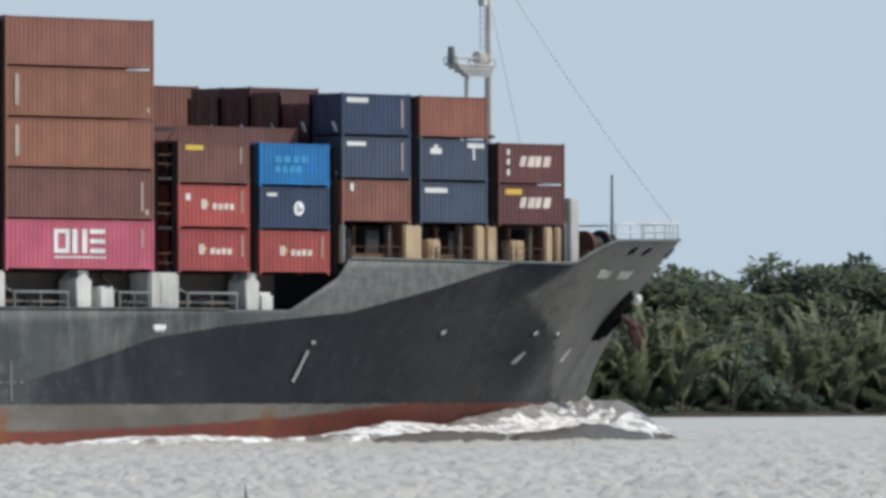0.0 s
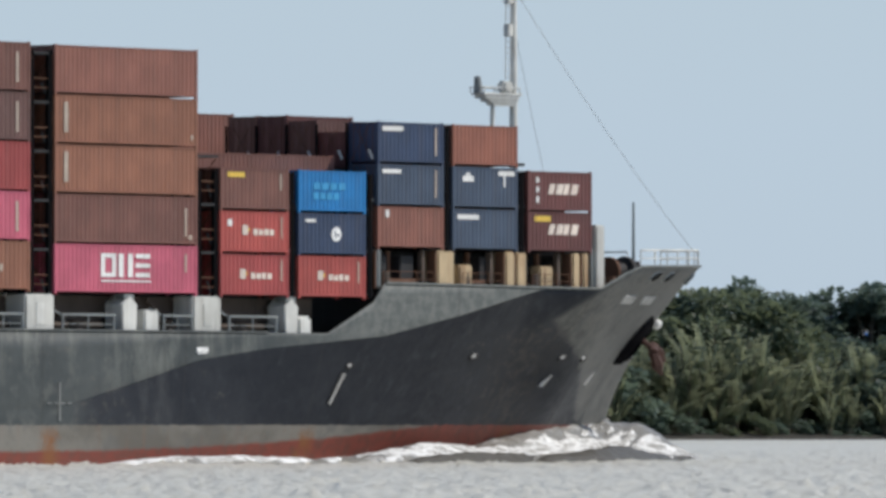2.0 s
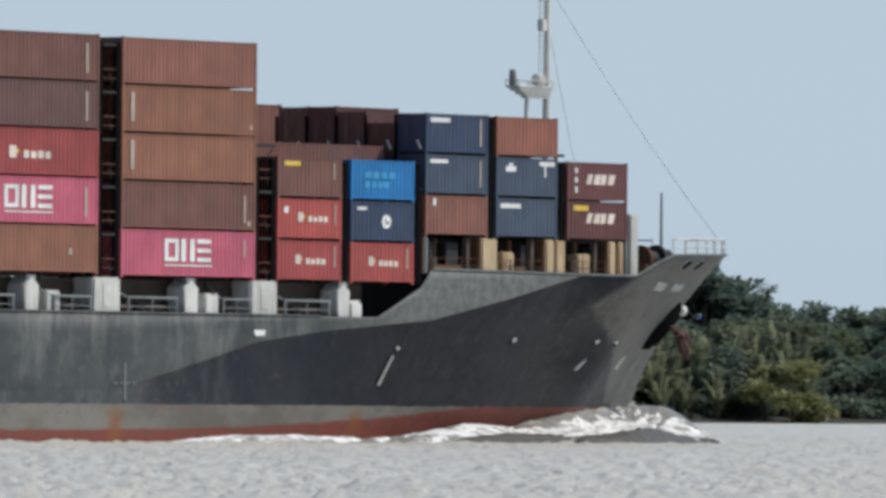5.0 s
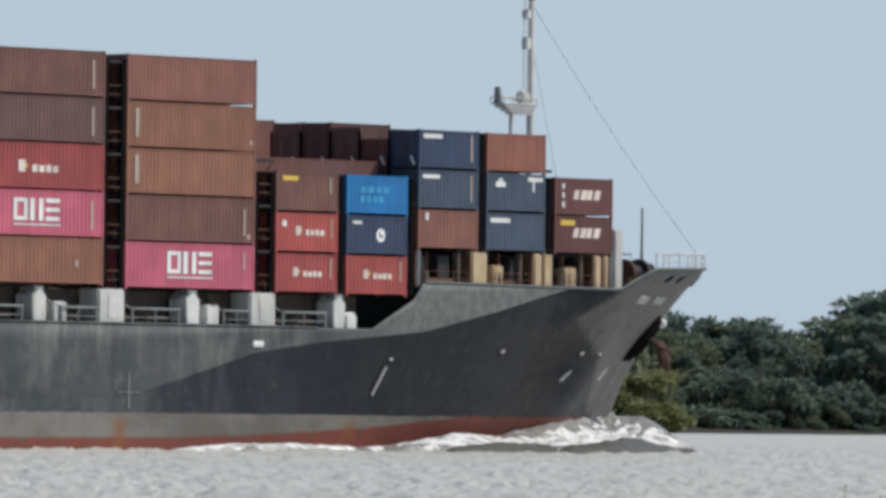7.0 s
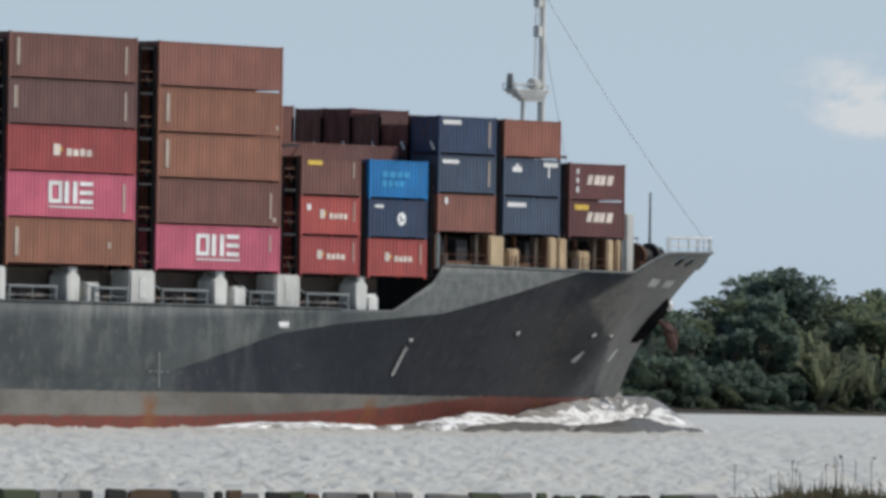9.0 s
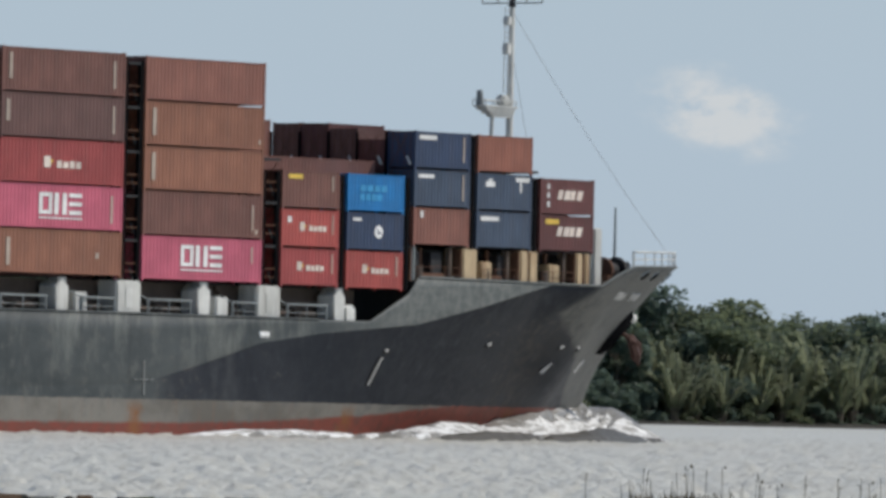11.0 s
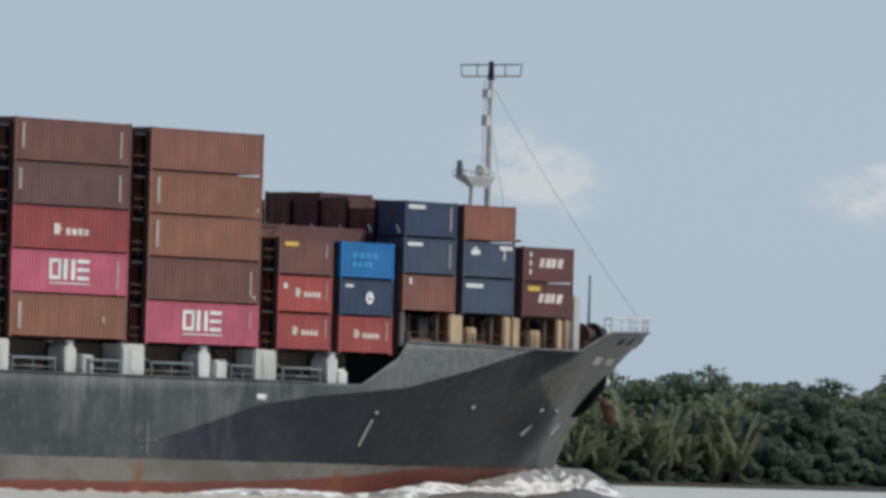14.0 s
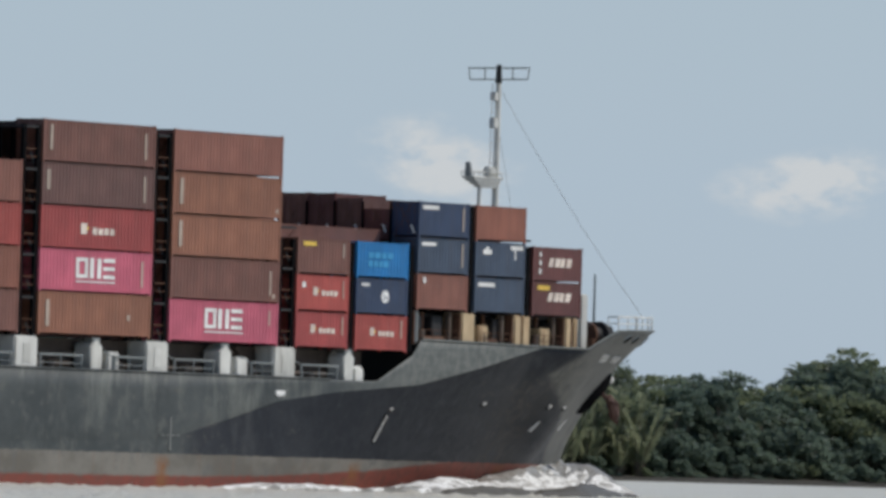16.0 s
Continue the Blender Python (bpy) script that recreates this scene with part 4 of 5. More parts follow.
# lashing frames that darken the gaps between the bays, each with posts, gratings, ladder and crossed rods
def lashings(x, width, z0, z1):
    g = new("lashing_frame")
    for s in (0.22, width - 0.22):
        for y in (-15.9, -13.7):
            # posts in flat black put the shade of the gap into colour
            part("post", boxed(x + s - 0.16, x + s + 0.16, y, y + 0.3, z0, z1, bevel=0.02), SHADE_BLACK, g)
    k = 0
    while z0 + k * 2.9 < z1 - 0.3:
        z = z0 + k * 2.9
        part("grating", boxed(x + 0.05, x + width - 0.05, -15.9, -10.0, z + 2.55, z + 2.7), DARK, g)
        part("hand_rail", boxed(x + 0.1, x + width - 0.1, -15.86, -15.8, z + 1.1, z + 1.16), RUST, g)
        part("hand_rail", boxed(x + 0.1, x + width - 0.1, -15.86, -15.8, z + 0.55, z + 0.6), RUST, g)
        for y0, y1 in ((-15.7, -13.5), (-13.5, -15.7), (-13.2, -11.0), (-11.0, -13.2)):
            part("lashing_rod", rod(bmesh.new(), (x + width - 0.12, y0, z + 0.1), (x + width - 0.06, y1, z + 2.5), 0.035, sides=5), RUST, g)
        part("turnbuckle", rod(bmesh.new(), (x + width - 0.15, -15.4, z + 0.2), (x + width - 0.15, -15.1, z + 0.9), 0.07, sides=6), GREY, g)
        k += 1
    tagged(g, "steel lashing frame with crossed rods, posts near-black to darken the gap between container bays", "lashing frame", "lashing frames")
    return aboard(g)


for gx, w, top in ((-16.3, 1.95, 24.2), (-2.0, 1.95, 24.2), (12.27, 1.9, 17.4)):
    lashings(gx, w, 9.8, top)


# black frames added as shade in the narrow gaps forward, and rods over the after ends of the first raised bay
def cell_guide(x, z0, z1):
    g = new("cell_guide")
    for y in (-15.95, -13.4):
        part("guide_post", boxed(x - 0.2, x + 0.2, y, y + 0.3, z0, z1, bevel=0.02), SHADE_BLACK, g)
    for k in range(3):
        part("guide_bar", boxed(x - 0.3, x + 0.3, -15.9, -13.2, z0 + 0.2 + k * 2.6, z0 + 0.38 + k * 2.6), DARK, g)
    tagged(g, "near-black frame added to darken the gap between container stacks", "cell guide", "cell guides")
    return aboard(g)


for gx, z0, z1 in ((20.66, 9.8, 17.4), (27.6, 9.8, 17.4), (34.62, 12.8, 20.5), (41.55, 12.8, 17.8)):
    cell_guide(gx, z0, z1)


def end_lashings(x):
    g = new("lashing_frame")
    for row in range(5):
        y = FACE + row * ROW
        # black bar added as the shade between two container rows
        part("post", boxed(x - 0.12, x, y + WIDE - 0.02, y + WIDE + 0.13, 12.8, 20.6), SHADE_BLACK, g)
        for z in (15.6, 18.2):
            for y0, y1 in ((0.25, 1.9), (2.15, 0.6)):
                part("lashing_rod", rod(bmesh.new(), (x - 0.1, y + y0, z + 0.05), (x - 0.05, y + y1, z + 2.3), 0.022, sides=5), RUST, g)
            part("turnbuckle", rod(bmesh.new(), (x - 0.12, y + 0.3, z + 0.2), (x - 0.12, y + 0.6, z + 0.75), 0.08, sides=6), WHITE, g)
    tagged(g, "crossed lashing rods over dark container ends", "lashing frame", "lashing frames")
    return aboard(g)


end_lashings(28.15)

# ---- bow wave: rigid pieces that travel with the ship ----
def wave_height(x, d):
    """Height of the thrown-up water at x along the ship, d metres out from the shell."""
    h = 2.35 * math.exp(-((x - 56.5) / 11.5) ** 4 - (d / 2.3) ** 2)                      # crest against the bow
    h += 0.75 * math.exp(-((x - 58.0) / 6.5) ** 2 - ((d - 3.2) / 1.7) ** 2)             # breaking front of it
    h += 0.8 * math.exp(-((x - 66.8) / 0.9) ** 2 - (d / 0.6) ** 2)                      # tongue against the stem
    h += 2.0 * math.exp(-((x - 67.8) / 3.0) ** 2 - ((d - 2.5) / 2.3) ** 2)             # smooth roller thrown off by the stem
    h += 1.15 * math.exp(-((x - 38.0 + 0.9 * d) / 8.0) ** 2 - ((d - 1.6) / 1.7) ** 2)  # wash along the side
    h += 0.38 * math.exp(-((x - 13.0) / 13.0) ** 2 - ((d - 1.5) / 1.3) ** 2)
    h += 0.85 * math.exp(-((x - 55.0) / 10.0) ** 2 - ((d - 6.4) / 1.1) ** 2)           # dark outer swell
    h += 0.62 * math.exp(-((x - 37.0) / 9.0) ** 2 - ((d - 5.2) / 1.0) ** 2)
    return h


def foam_cover(x, d):
    """How white the water is, from 0 to 1."""
    f = 1.0 * math.exp(-((x - 55.0) / 12.5) ** 4 - ((d - 3.8) / 2.0) ** 4)
    f += 0.5 * math.exp(-((x - 61.0) / 4.5) ** 2 - ((d - 0.6) / 1.2) ** 2)
    f += 0.9 * math.exp(-((x - 66.0) / 4.5) ** 2 - ((d - 5.4) / 1.5) ** 2)
    f += 0.8 * math.exp(-((x - 66.6) / 1.6) ** 2 - (d / 0.8) ** 2)
    f -= 0.9 * math.exp(-((x - 68.8) / 2.4) ** 2 - ((d - 2.0) / 1.7) ** 2)
    f += 0.95 * math.exp(-((x - 37.0) / 9.0) ** 4 - ((d - 2.6) / 1.2) ** 4)
    f += 0.85 * math.exp(-((x - 14.0) / 13.0) ** 4 - ((d - 1.7) / 0.8) ** 4)
    return f


def wave_point(side, x, d, d1, edge):
    y = max(half(min(x, 66.5), 0.5), 0.0) + d
    fade = max(0, min(1, (d1 - d) / 2.0)) * max(0, min(1, edge))
    n = noise.fractal(Vector((x * 0.22, d * 0.4, side * 3.1)), 0.8, 2.1, 5)
    n2 = noise.fractal(Vector((x * 0.9, d * 1.5, side * 7.7)), 0.7, 2.1, 5)
    h = wave_height(x, max(0, d))
    calm = 1 - 0.75 * math.exp(-((x - 68.2) / 2.6) ** 2 - ((d - 2.2) / 2.0) ** 2)       # the roller is glassy
    up = min(1.0, h / 0.3)                                                              # sinks below the ripples where the wave dies out
    return (x, side * y, -0.95 + 0.51 * up * fade + fade * (h * (1 + 0.16 * n * calm) + (0.04 + 0.05 * min(1.5, h)) * n2 * calm + 0.22 * up))


def wave_piece(side, x0, x1, nx, d1, nd, names, labels, shade_from):
    rows, cover = [], []
    for i in range(nx + 1):
        x = x0 + (x1 - x0) * i / nx
        edge = min(1, (x - x0) / 4, (x1 - x) / 4)
        ds = [-0.5 + (d1 + 0.5) * j / nd for j in range(nd + 1)]
        rows.append([wave_point(side, x, d, d1, edge) for d in ds])
        cover.append([foam_cover(x, d) - 0.62 + 0.75 * noise.fractal(Vector((x * 0.33, d * 1.6, side * 5.0)), 0.75, 2.1, 6) + 0.2 * noise.noise(Vector((x * 0.16, d * 0.5, 2.0))) for d in ds])
    piece = new(names[0])
    tagged(piece, labels[0], "bow wave", "bow wave")

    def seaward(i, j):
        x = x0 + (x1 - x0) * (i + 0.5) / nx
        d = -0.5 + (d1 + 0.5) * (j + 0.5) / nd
        return d > shade_from and x < 70

    # the seaward strip is split off and carries the painted shade
    for nm, mat, want in (("swell", WAKE, False), ("trough", WAKE_SHADE, True)):
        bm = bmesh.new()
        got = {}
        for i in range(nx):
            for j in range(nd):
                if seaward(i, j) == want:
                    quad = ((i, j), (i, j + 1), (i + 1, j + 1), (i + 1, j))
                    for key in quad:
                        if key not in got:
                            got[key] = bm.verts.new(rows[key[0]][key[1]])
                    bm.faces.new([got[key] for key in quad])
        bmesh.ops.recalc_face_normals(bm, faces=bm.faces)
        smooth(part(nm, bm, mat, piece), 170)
    # foam: torn white sheets that ride on the wave
    bm = bmesh.new()
    vs = {}

    def vert(i, j):
        if (i, j) not in vs:
            x, y, z = rows[i][j]
            vs[i, j] = bm.verts.new((x, y, z + 0.03 + 0.10 * max(0, min(0.6, cover[i][j]))))
        return vs[i, j]

    for i in range(nx):
        for j in range(nd):
            if max(cover[i][j], cover[i + 1][j], cover[i][j + 1], cover[i + 1][j + 1]) > 0:
                bm.faces.new((vert(i, j), vert(i, j + 1), vert(i + 1, j + 1), vert(i + 1, j)))
    bmesh.ops.recalc_face_normals(bm, faces=bm.faces)
    bmesh.ops.solidify(bm, geom=bm.faces[:], thickness=0.05)
    smooth(tagged(part(names[1], bm, FOAM, piece, labels[1]), kind="stuff"), 170)
    aboard(piece)


for s in (-1, 1):
    wave_piece(s, 40, 77.0, 215, 10.5, 78, ("bow_wave", "foam"), ("grey-brown bow wave heaped up beside the stem", "torn white foam on the bow wave"), 6.1)
    wave_piece(s, -6, 50, 200, 7.5, 50, ("side_wash", "foam"), ("low grey wash running along the hull side", "thin white foam along the hull side"), 3.9)


def spray():
    """Drops of white water over the crest at the stem."""
    rng = random.Random(11)
    for side in (-1, 1):
        bm = bmesh.new()
        for _ in range(26):
            x, d = (rng.gauss(66.6, 0.5), rng.uniform(0.0, 0.7)) if rng.random() < 0.4 else (rng.gauss(61.5, 3.0), rng.uniform(0.0, 3.5))
            y = max(half(min(x, 66.5), 0.5), 0) + d
            r = rng.uniform(0.03, 0.08)
            z = wave_height(x, d) * 0.95 - 0.3 + rng.expovariate(4.0)
            got = bmesh.ops.create_icosphere(bm, subdivisions=1, radius=r, matrix=Matrix.Translation((x, side * y, z)) @ Matrix.Diagonal((1.5, 1, 0.8, 1)))["verts"]
            for v in got:
                v.co += noise.noise_vector(v.co * 3) * r * 0.4
        ob = smooth(part("spray", bm, FOAM), 80)
        aboard(tagged(ob, "white spray over the bow wave crest", "spray", "bow wave", "stuff"))


spray()

# ---- far bank: palms, trees, a works building ----
SKYLINE = [(31.0, 19), (33.0, 18.5), (34.48, 21), (34.65, 18), (35.0, 17.8), (35.15, 15.5), (35.24, 17.5), (35.45, 16.3), (35.65, 16.2), (35.75, 14.6), (35.88, 15.8), (36.1, 16.2), (36.2, 17.4), (36.4, 17.4),
           (36.51, 15.5), (36.7, 16.6), (36.99, 18), (37.2, 17), (37.43, 17.3), (37.56, 19.2), (37.68, 21.8), (37.80, 19.8), (37.88, 16.5), (37.96, 15.0), (38.07, 14.3), (38.25, 15.8), (38.5, 16.8), (38.7, 15.5), (38.95, 16.2), (39.25, 15.4),
           (39.4, 14.0), (39.95, 13.8), (40.15, 18.5), (40.3, 20.5), (40.42, 19.5), (40.64, 21.2), (40.9, 19.6), (41.3, 18.8), (42.0, 19.5), (50.0, 19)]


def leaf_quad(bm, p, d, up, length, width):
    """One leaf spray: two bent faces along d."""
    s = d.cross(up)
    if s.length < 1e-4:
        s = d.cross(Vector((1, 0, 0)))
    s.normalize()
    n = s.cross(d).normalized()
    a, b = p, p + d * length * 0.55 + n * length * 0.08
    c = p + d * length
    v = [bm.verts.new(q) for q in (a, b - s * width * 0.5, c, b + s * width * 0.5)]
    bm.faces.new((v[0], v[1], v[2]))
    bm.faces.new((v[0], v[2], v[3]))


def limb(bm, pts, r0, r1, sides=7):
    n = len(pts) - 1
    for i in range(n):
        rod(bm, pts[i], pts[i + 1], r0 + (r1 - r0) * i / n, r0 + (r1 - r0) * (i + 1) / n, sides)


def broadleaf(seed, height, spread, leaf, lean=0.0, low=0.28, sprays=2600):
    rng = random.Random(seed)
    t = new("tree")
    bm = bmesh.new()
    top = Vector((rng.uniform(-1, 1), rng.uniform(-1, 1), height * 0.72))
    trunk = [Vector((0, 0, -0.4)), Vector((rng.uniform(-.3, .3), rng.uniform(-.3, .3), height * 0.25)), top * 0.62, top]
    limb(bm, trunk, height * 0.022, height * 0.007)
    blobs = [(top + Vector((0, 0, height * 0.1)), spread * 0.34)]
    for k in range(13):
        a = k * 2.4 + rng.uniform(-.5, .5)
        zf = low + (0.92 - low) * ((k * 0.618 + rng.uniform(0, .15)) % 1)
        r = spread * rng.uniform(0.55, 1.0) * math.sqrt(max(0.15, 1 - ((zf - 0.5) / 0.55) ** 2))
        p = Vector((math.cos(a) * r, math.sin(a) * r, zf * height))
        start = trunk[2] * min(1.0, zf)
        limb(bm, [start, start.lerp(p, 0.55) + Vector((0, 0, 0.5)), p], height * 0.009, height * 0.003, 5)
        blobs.append((p, spread * rng.uniform(0.26, 0.44)))
    part("trunk", bm, BARK, t)
    bm = bmesh.new()
    per = sprays // len(blobs)
    for c, r in blobs:
        for _ in range(per):
            d = Vector((rng.gauss(0, 1), rng.gauss(0, 1), rng.gauss(0.25, 1))).normalized()
            q = c + Vector((d.x, d.y, d.z * 0.72)) * r * (rng.random() ** 0.3) * rng.uniform(0.92, 1.08)
            dd = (d + Vector((rng.uniform(-.8, .8), rng.uniform(-.8, .8), rng.uniform(-1.0, 0.3)))).normalized()
            leaf_quad(bm, q, dd, Vector((rng.uniform(-.5, .5), rng.uniform(-.5, .5), 1)).normalized(), rng.uniform(0.5, 0.95), rng.uniform(0.4, 0.7))
    part("crown", bm, leaf, t)
    return t


def nipa(seed, height, fronds=20):
    """A stemless river palm: long fronds that rise from the mud and arch over."""
    rng = random.Random(seed)
    t = new("nipa_palm")
    ribs, blades = bmesh.new(), bmesh.new()
    for k in range(fronds):
        a = k * 2.39996 + rng.uniform(-.3, .3)
        out = Vector((math.cos(a), math.sin(a), 0))
        L = height * rng.uniform(0.75, 1.12)
        lean = rng.uniform(0.05, 0.5)
        pts = []
        for i in range(9):
            s = i / 8
            pts.append(out * (0.3 + L * lean * s ** 1.7) + Vector((0, 0, -0.2 + L * (s - 0.38 * lean * s ** 2.6 * 1.6))))
        limb(ribs, pts[::2], 0.07, 0.02, 4)
        for i in range(18):
            s = 0.2 + 0.8 * i / 17
            f = s * 8
            j = min(7, int(f))
            p = pts[j].lerp(pts[j + 1], f - j)
            tang = (pts[j + 1] - pts[j]).normalized()
            side = tang.cross(Vector((0, 0, 1)))
            side = side.normalized() if side.length > 1e-3 else Vector((-out.y, out.x, 0))
            for sg in (-1, 1):
                dd = (tang * 0.9 + side * sg * 0.5 + Vector((0, 0, -0.1 - 0.35 * s + rng.uniform(-.2, .1)))).normalized()
                leaf_quad(blades, p, dd, Vector((0, 0, 1)), rng.uniform(1.2, 1.7) * (1.15 - 0.6 * s), 0.46)
    part("fronds", blades, FROND, t)
    part("frond_ribs", ribs, BARK, t)
    return t


def skyline(x, y):
    return lerpt(SKYLINE, math.degrees(math.atan2(y, x)))


def far_woods():
    rng = random.Random(21)
    trees = [(broadleaf(31, 15, 5.2, LEAF), 15), (broadleaf(32, 16, 4.4, LEAF2, low=0.2), 16), (broadleaf(33, 14, 5.6, LEAF, low=0.18), 14), (broadleaf(34, 17, 4.0, LEAF2, low=0.35), 17), (broadleaf(35, 12, 4.8, LEAF, low=0.12, sprays=2200), 12)]
    shrubs = [(broadleaf(36, 8, 4.2, LEAF, low=0.06, sprays=1400), 8), (broadleaf(37, 7, 3.8, LEAF2, low=0.05, sprays=1400), 7)]
    for t, h in shrubs:
        t.name = "shrub"
        tagged(t, "dense green shrub under the far bank trees", "shrub", "shrubs on the far bank")
    palms = [(nipa(41, 7.5, 10), 7.5), (nipa(42, 8.6, 12), 8.6), (nipa(43, 6.4, 9), 6.4)]
    labels = ("tall broadleaf tree with a dense green crown on the far bank", "dark green mangrove-like tree on the far bank")
    for k, (t, h) in enumerate(trees):
        tagged(t, labels[k % 2], "tree", "trees on the far bank")
    for t, h in palms:
        tagged(t, "clump of nipa palm fronds at the far waterline", "palm", "palms on the far bank")
    used = set()
    tall = {t.name: max(v.co.z for ch in t.children for v in ch.data.vertices) for t, h in trees + shrubs + palms}

    def put(kind, k, x, y, z, want):
        t, h = kind[k]
        s = want / tall[t.name]
        m = pose(x, y, z, rng.uniform(-3, 3), rng.uniform(-3, 3), rng.uniform(0, 360)) @ Matrix.Diagonal((s * rng.uniform(0.95, 1.35), s * rng.uniform(0.95, 1.35), s, 1))
        if t.name not in used:
            used.add(t.name)
            t.matrix_basis = m
        else:
            c = copy_thing(t, m)
            c.matrix_basis = m

    def palmy_reach(xx, yy):
        az = math.degrees(math.atan2(yy, xx))
        return az > 38.9 or 35.78 < az < 37.45

    def mixed(xx, yy):
        """Light broadleaves stand among the palms, dark mangroves fill the reaches between."""
        return rng.random() < (0.75 if palmy_reach(xx, yy) else 0.2)

    x = 800.0
    while x < 1330:
        for y, low, high, step in ((857, 0.55, 0.85, 1), (868, 0.75, 0.98, 1), (884, 0.90, 1.03, 1)):
            xx, yy = x + rng.uniform(-2.5, 2.5), y + rng.uniform(-3, 3)
            top = skyline(xx, yy)
            if y < 860 and palmy_reach(xx, yy) and rng.random() < 0.7:
                continue
            put(trees, rng.choice((0, 2, 4)) if mixed(xx, yy) else rng.choice((1, 3)), xx, yy, 0.6, top * yy / 850 * rng.uniform(low, high) * (0.92 if rng.random() < 0.2 else 1.02))
        x += 6.6
    x = 800.0
    while x < 1330:
        put(shrubs, rng.randrange(2), x + rng.uniform(-1, 1), 856 + rng.uniform(-1.5, 1.5), -0.6, rng.uniform(5.0, 8.5))
        put(shrubs, rng.randrange(2), x + rng.uniform(-1, 1), 872 + rng.uniform(-1.5, 1.5), -0.6, rng.uniform(7.0, 10.5))
        put(shrubs, rng.randrange(2), x + rng.uniform(-1, 1), 846.5 + rng.uniform(-1, 1), -0.5, rng.uniform(2.2, 4.6))
        x += 5.2
    # tall trees that stand apart behind the low palms, with sky and the works building between them
    for az, top in ((40.28, 21.6), (40.08, 19.6), (39.9, 20.4), (39.76, 19.6), (39.59, 21.0), (39.43, 21.4), (39.36, 19.6), (39.22, 17.2), (39.08, 16.6)):
        yy = 902 + rng.uniform(-4, 4)
        put(trees, (3, 1)[rng.random() < 0.5], yy / math.tan(radians(az)), yy, 0.6, top * yy / 850)
    # a sunlit yellow-green bush that leans out over the water
    bush = broadleaf(38, 9, 4.6, BUSH, low=0.02, sprays=3400)
    bush.name = "bush"
    bush.matrix_basis = pose(1033.5, 839.0, -0.5) @ Matrix.Diagonal((1.8, 0.95, 0.95, 1))
    tagged(bush, "yellow-green sunlit bush hanging over the far waterline", "bush")
    x = 800.0
    while x < 1330:
        az = math.degrees(math.atan2(846, x))
        palmy = 0.85 if az > 38.9 else 0.88 if 35.78 < az < 37.45 else 0.0
        for y, low, high in ((846.5, 0.6, 1.2), (851, 0.95, 1.45)):
            if rng.random() < palmy:
                put(palms, rng.randrange(3), x + rng.uniform(-1.5, 1.5), y + rng.uniform(-1.5, 1.5), 0.25, 7.6 * rng.uniform(low, high) * (1.45 if az > 40.1 else 1.2 if az > 38.9 else 1.3))
            else:
                put(shrubs, 1, x, y + 3, 0.1, rng.uniform(5, 9) * (1.35 if az > 38.9 else 1.0))
        if palmy_reach(x, 857) and rng.random() < 0.8:
            put(palms, rng.randrange(3), x + rng.uniform(-2, 2), 857 + rng.uniform(-1.5, 1.5), 0.4, min(0.88 * skyline(x, 857), rng.uniform(11.5, 15.5)))
        x += 5.6


far_woods()


def works_building():
    b = new("works_building")
    x, y = 1189, 985
    blue = painted("blue_cladding", (0.03, 0.12, 0.38), amount=0.2)
    part("wall", boxed(x - 7, x + 7, y, y + 20, 1.4, 18.5), WHITE, b)
    part("roof", boxed(x - 7.5, x + 7.5, y - 1, y + 21, 18.5, 19.2), blue, b)
    for k in range(6):
        part("cladding_panel", boxed(x - 6.8 + k * 2.3, x - 4.8 + k * 2.3, y - 0.15, y + 0.0, 9, 16.5), blue if k % 2 else WHITE, b)
    tagged(b, "blue and white works building behind the trees", "building")


works_building()

# ---- near bank: plank fence and weeds ----
def plank_fence():
    rng = random.Random(3)
    fence = new("plank_fence")
    tagged(fence, "weathered plank fence with uneven boards on the near bank", "fence")
    mats = [painted("board_" + n, c, amount=0.5, rough=0.85) for n, c in (("grey", (0.27, 0.26, 0.24)), ("dark", (0.05, 0.05, 0.04)), ("buff", (0.36, 0.33, 0.28)), ("moss", (0.13, 0.15, 0.08)), ("brown", (0.20, 0.12, 0.07)))]
    d0, az0 = 30.0, radians(39)
    c = Vector((d0 * math.cos(az0), d0 * math.sin(az0), 0))
    along = Vector((math.cos(radians(-26)), math.sin(radians(-26)), 0))
    out = Vector((along.y, -along.x, 0))
    s = -5.5
    while s < 6.0:
        w = rng.choice((rng.uniform(0.03, 0.06), rng.uniform(0.06, 0.13)))
        top = 2.176 + rng.uniform(-0.005, 0.003)
        bm = boxed(0, w - 0.006, -0.012, 0.012, 0.5, top)
        # split and rotted heads
        for v in bm.verts:
            if v.co.z > 2:
                v.co.z += rng.uniform(-0.004, 0.003)
        bmesh.ops.bevel(bm, geom=bm.edges[:], offset=0.004, segments=2, affect="EDGES")
        m = Matrix((along, out, Vector((0, 0, 1)))).transposed().to_4x4()
        m.translation = c + along * s
        bm.transform(m @ Matrix.Rotation(radians(rng.uniform(-0.7, 0.7)), 4, "Y"))
        part("plank", bm, mats[rng.choice((0, 0, 0, 1, 1, 2, 2, 3, 3, 4)) if w > 0.06 else rng.choice((1, 1, 3, 4))], fence)
        s += w
    for k in range(6):
        bm = boxed(-0.06, 0.06, 0.02, 0.14, 0.4, 2.12)
        m.translation = c + along * (-5 + 2.1 * k)
        bm.transform(m)
        part("post", bm, BARK, fence)
    return c, along, out


FENCE = plank_fence()


WEED = leaf_material("weed_leaf", (0.045, 0.045, 0.028), (0.10, 0.098, 0.055), (0.19, 0.165, 0.105))


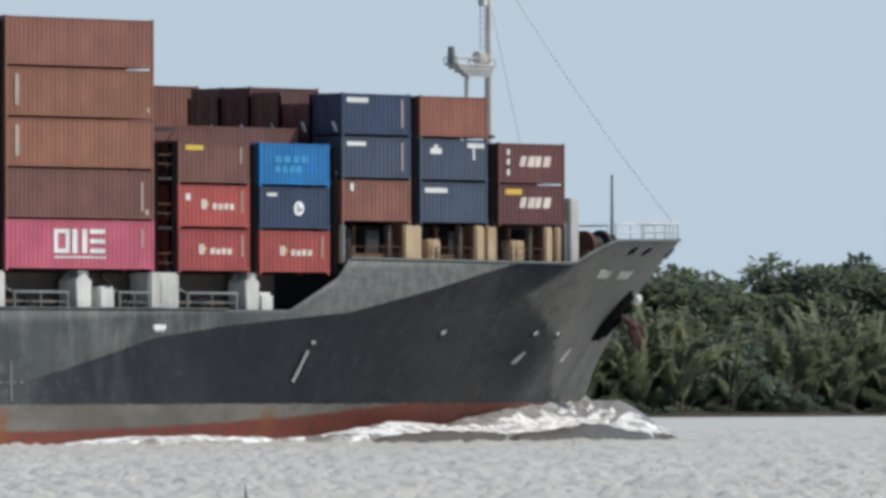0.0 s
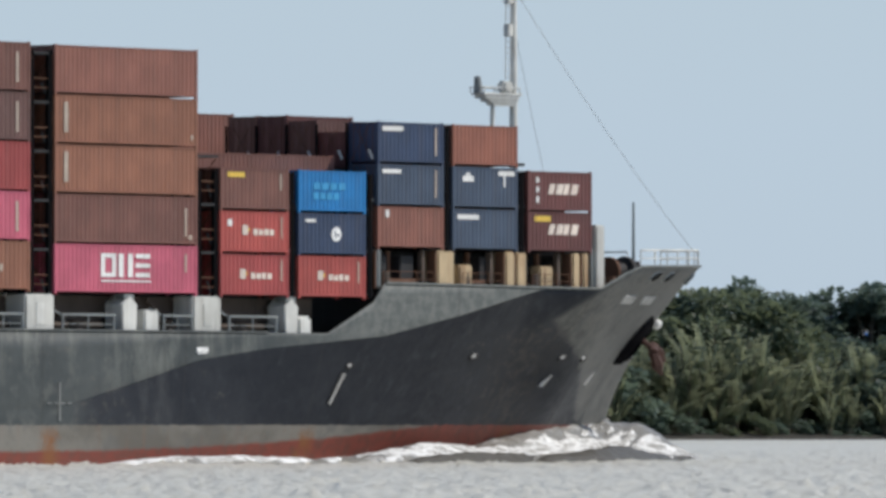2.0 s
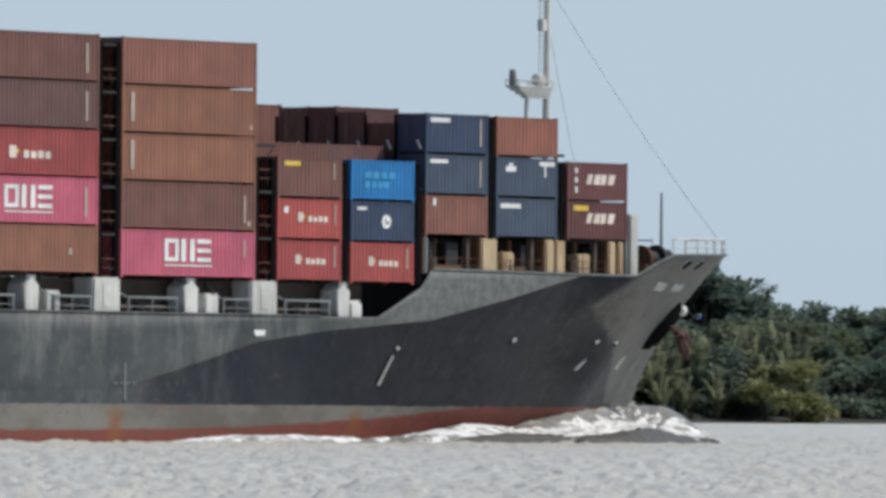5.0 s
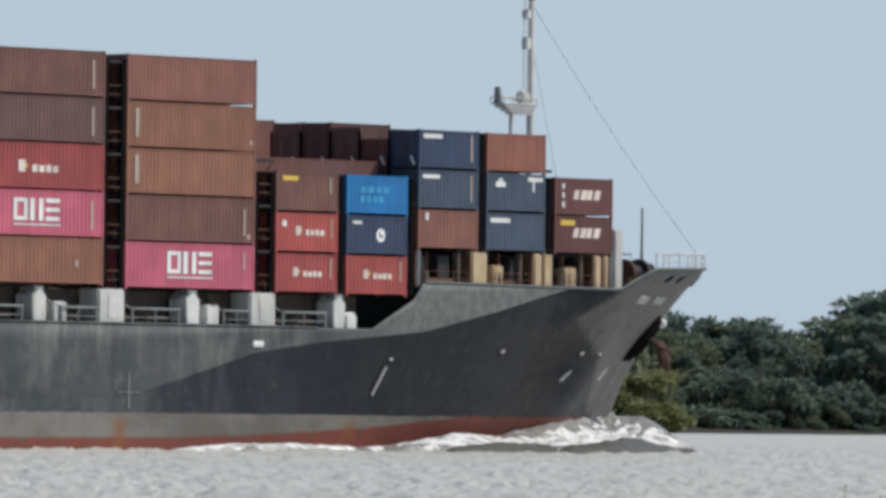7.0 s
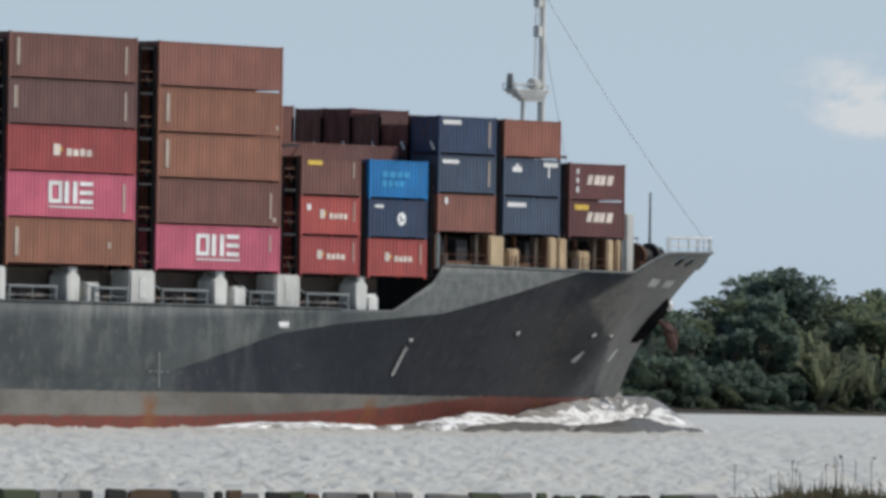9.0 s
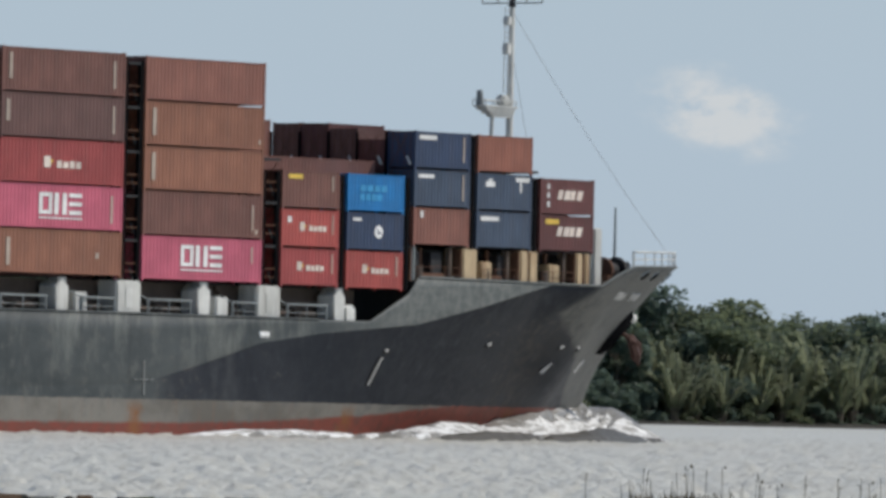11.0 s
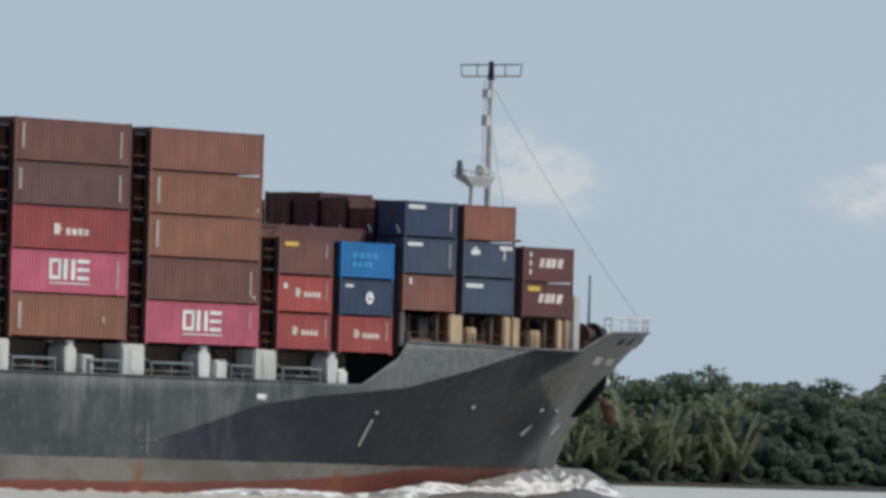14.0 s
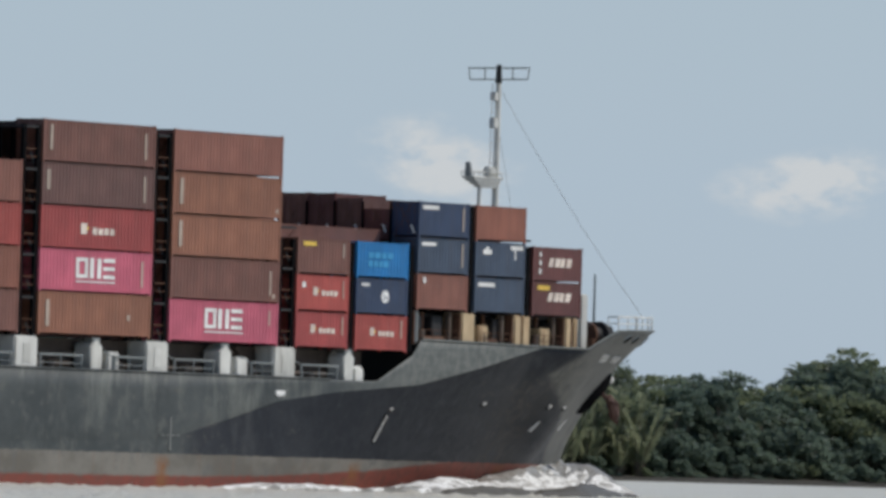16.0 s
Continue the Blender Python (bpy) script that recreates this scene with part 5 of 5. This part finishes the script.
def weeds(seed, s, width, mass, stems, tall):
    rng = random.Random(seed)
    c, along, out = FENCE
    w = new("weed_clump")
    tagged(w, "dry seeding weeds growing over the plank fence", "weeds", "weeds by the fence")
    bm = bmesh.new()
    for _ in range(mass):
        u = rng.gauss(0, 0.35)
        p = c + along * (s + u * width) + out * rng.uniform(0.1, 0.4)
        p.z = 0.8
        top = 2.17 + mass_height(u) * rng.uniform(0.2, 1.0)
        q = Vector((p.x + rng.uniform(-.04, .04), p.y + rng.uniform(-.04, .04), top - 0.12))
        d = Vector((rng.uniform(-.5, .5), rng.uniform(-.5, .5), 1)).normalized()
        leaf_quad(bm, q, d, out, rng.uniform(0.06, 0.12), 0.009)
        leaf_quad(bm, q, (d + Vector((rng.uniform(-.8, .8), rng.uniform(-.8, .8), 0))).normalized(), out, rng.uniform(0.04, 0.09), 0.012)
    tagged(part("leaves", bm, WEED, w), kind="stuff")
    bm, heads = bmesh.new(), bmesh.new()
    for _ in range(stems):
        u = rng.uniform(-0.62, 0.62)
        p = c + along * (s + u * width) + out * rng.uniform(0.1, 0.4)
        top = Vector((p.x, p.y, 0)) + along * rng.uniform(-.1, .1)
        top.z = 2.17 + rng.uniform(0.03, tall)
        p.z = 0.8
        bend = p.lerp(top, 0.8) + along * rng.uniform(-.03, .03)
        rod(bm, p, bend, 0.0022, 0.0017, 4)
        rod(bm, bend, top, 0.0017, 0.001, 4)
        if rng.random() < 0.5:
            leaf_quad(bm, bend, (along * rng.uniform(-1, 1) + Vector((0, 0, rng.uniform(-.4, .8)))).normalized(), out, rng.uniform(0.03, 0.07), 0.006)
        for k in range(rng.randrange(0, 3)):
            h = top + Vector((rng.uniform(-.015, .015), rng.uniform(-.015, .015), -0.03 * k))
            bmesh.ops.create_icosphere(heads, subdivisions=1, radius=rng.uniform(0.0015, 0.0038), matrix=Matrix.Translation(h) @ Matrix.Diagonal((1, 1, rng.uniform(1.2, 2.6), 1)))
    tagged(part("stem_tuft", bm, STRAW, w), kind="stuff")
    tagged(part("seed_head_tuft", heads, STRAW, w), kind="stuff")


def mass_height(u):
    return 0.078 * max(0.0, 1 - ((u + 0.12) / 0.75) ** 2) * (1.0 if u > -0.45 else 0.5)


weeds(51, 0.92, 0.52, 1500, 46, 0.14)
weeds(52, 1.62, 0.36, 300, 22, 0.12)
weeds(53, 2.1, 0.45, 900, 18, 0.11)
weeds(54, -2.85, 0.05, 2, 2, 0.012)


# ---- motion ----
def motions():
    times = (0, 0.1, 4, 8, 12, 15.9, 16)
    for ob, m in MOVING:
        walk(ob, [(t, Matrix.Translation(SHIP_0 + SHIP_V * t) @ m) for t in times])


motions()
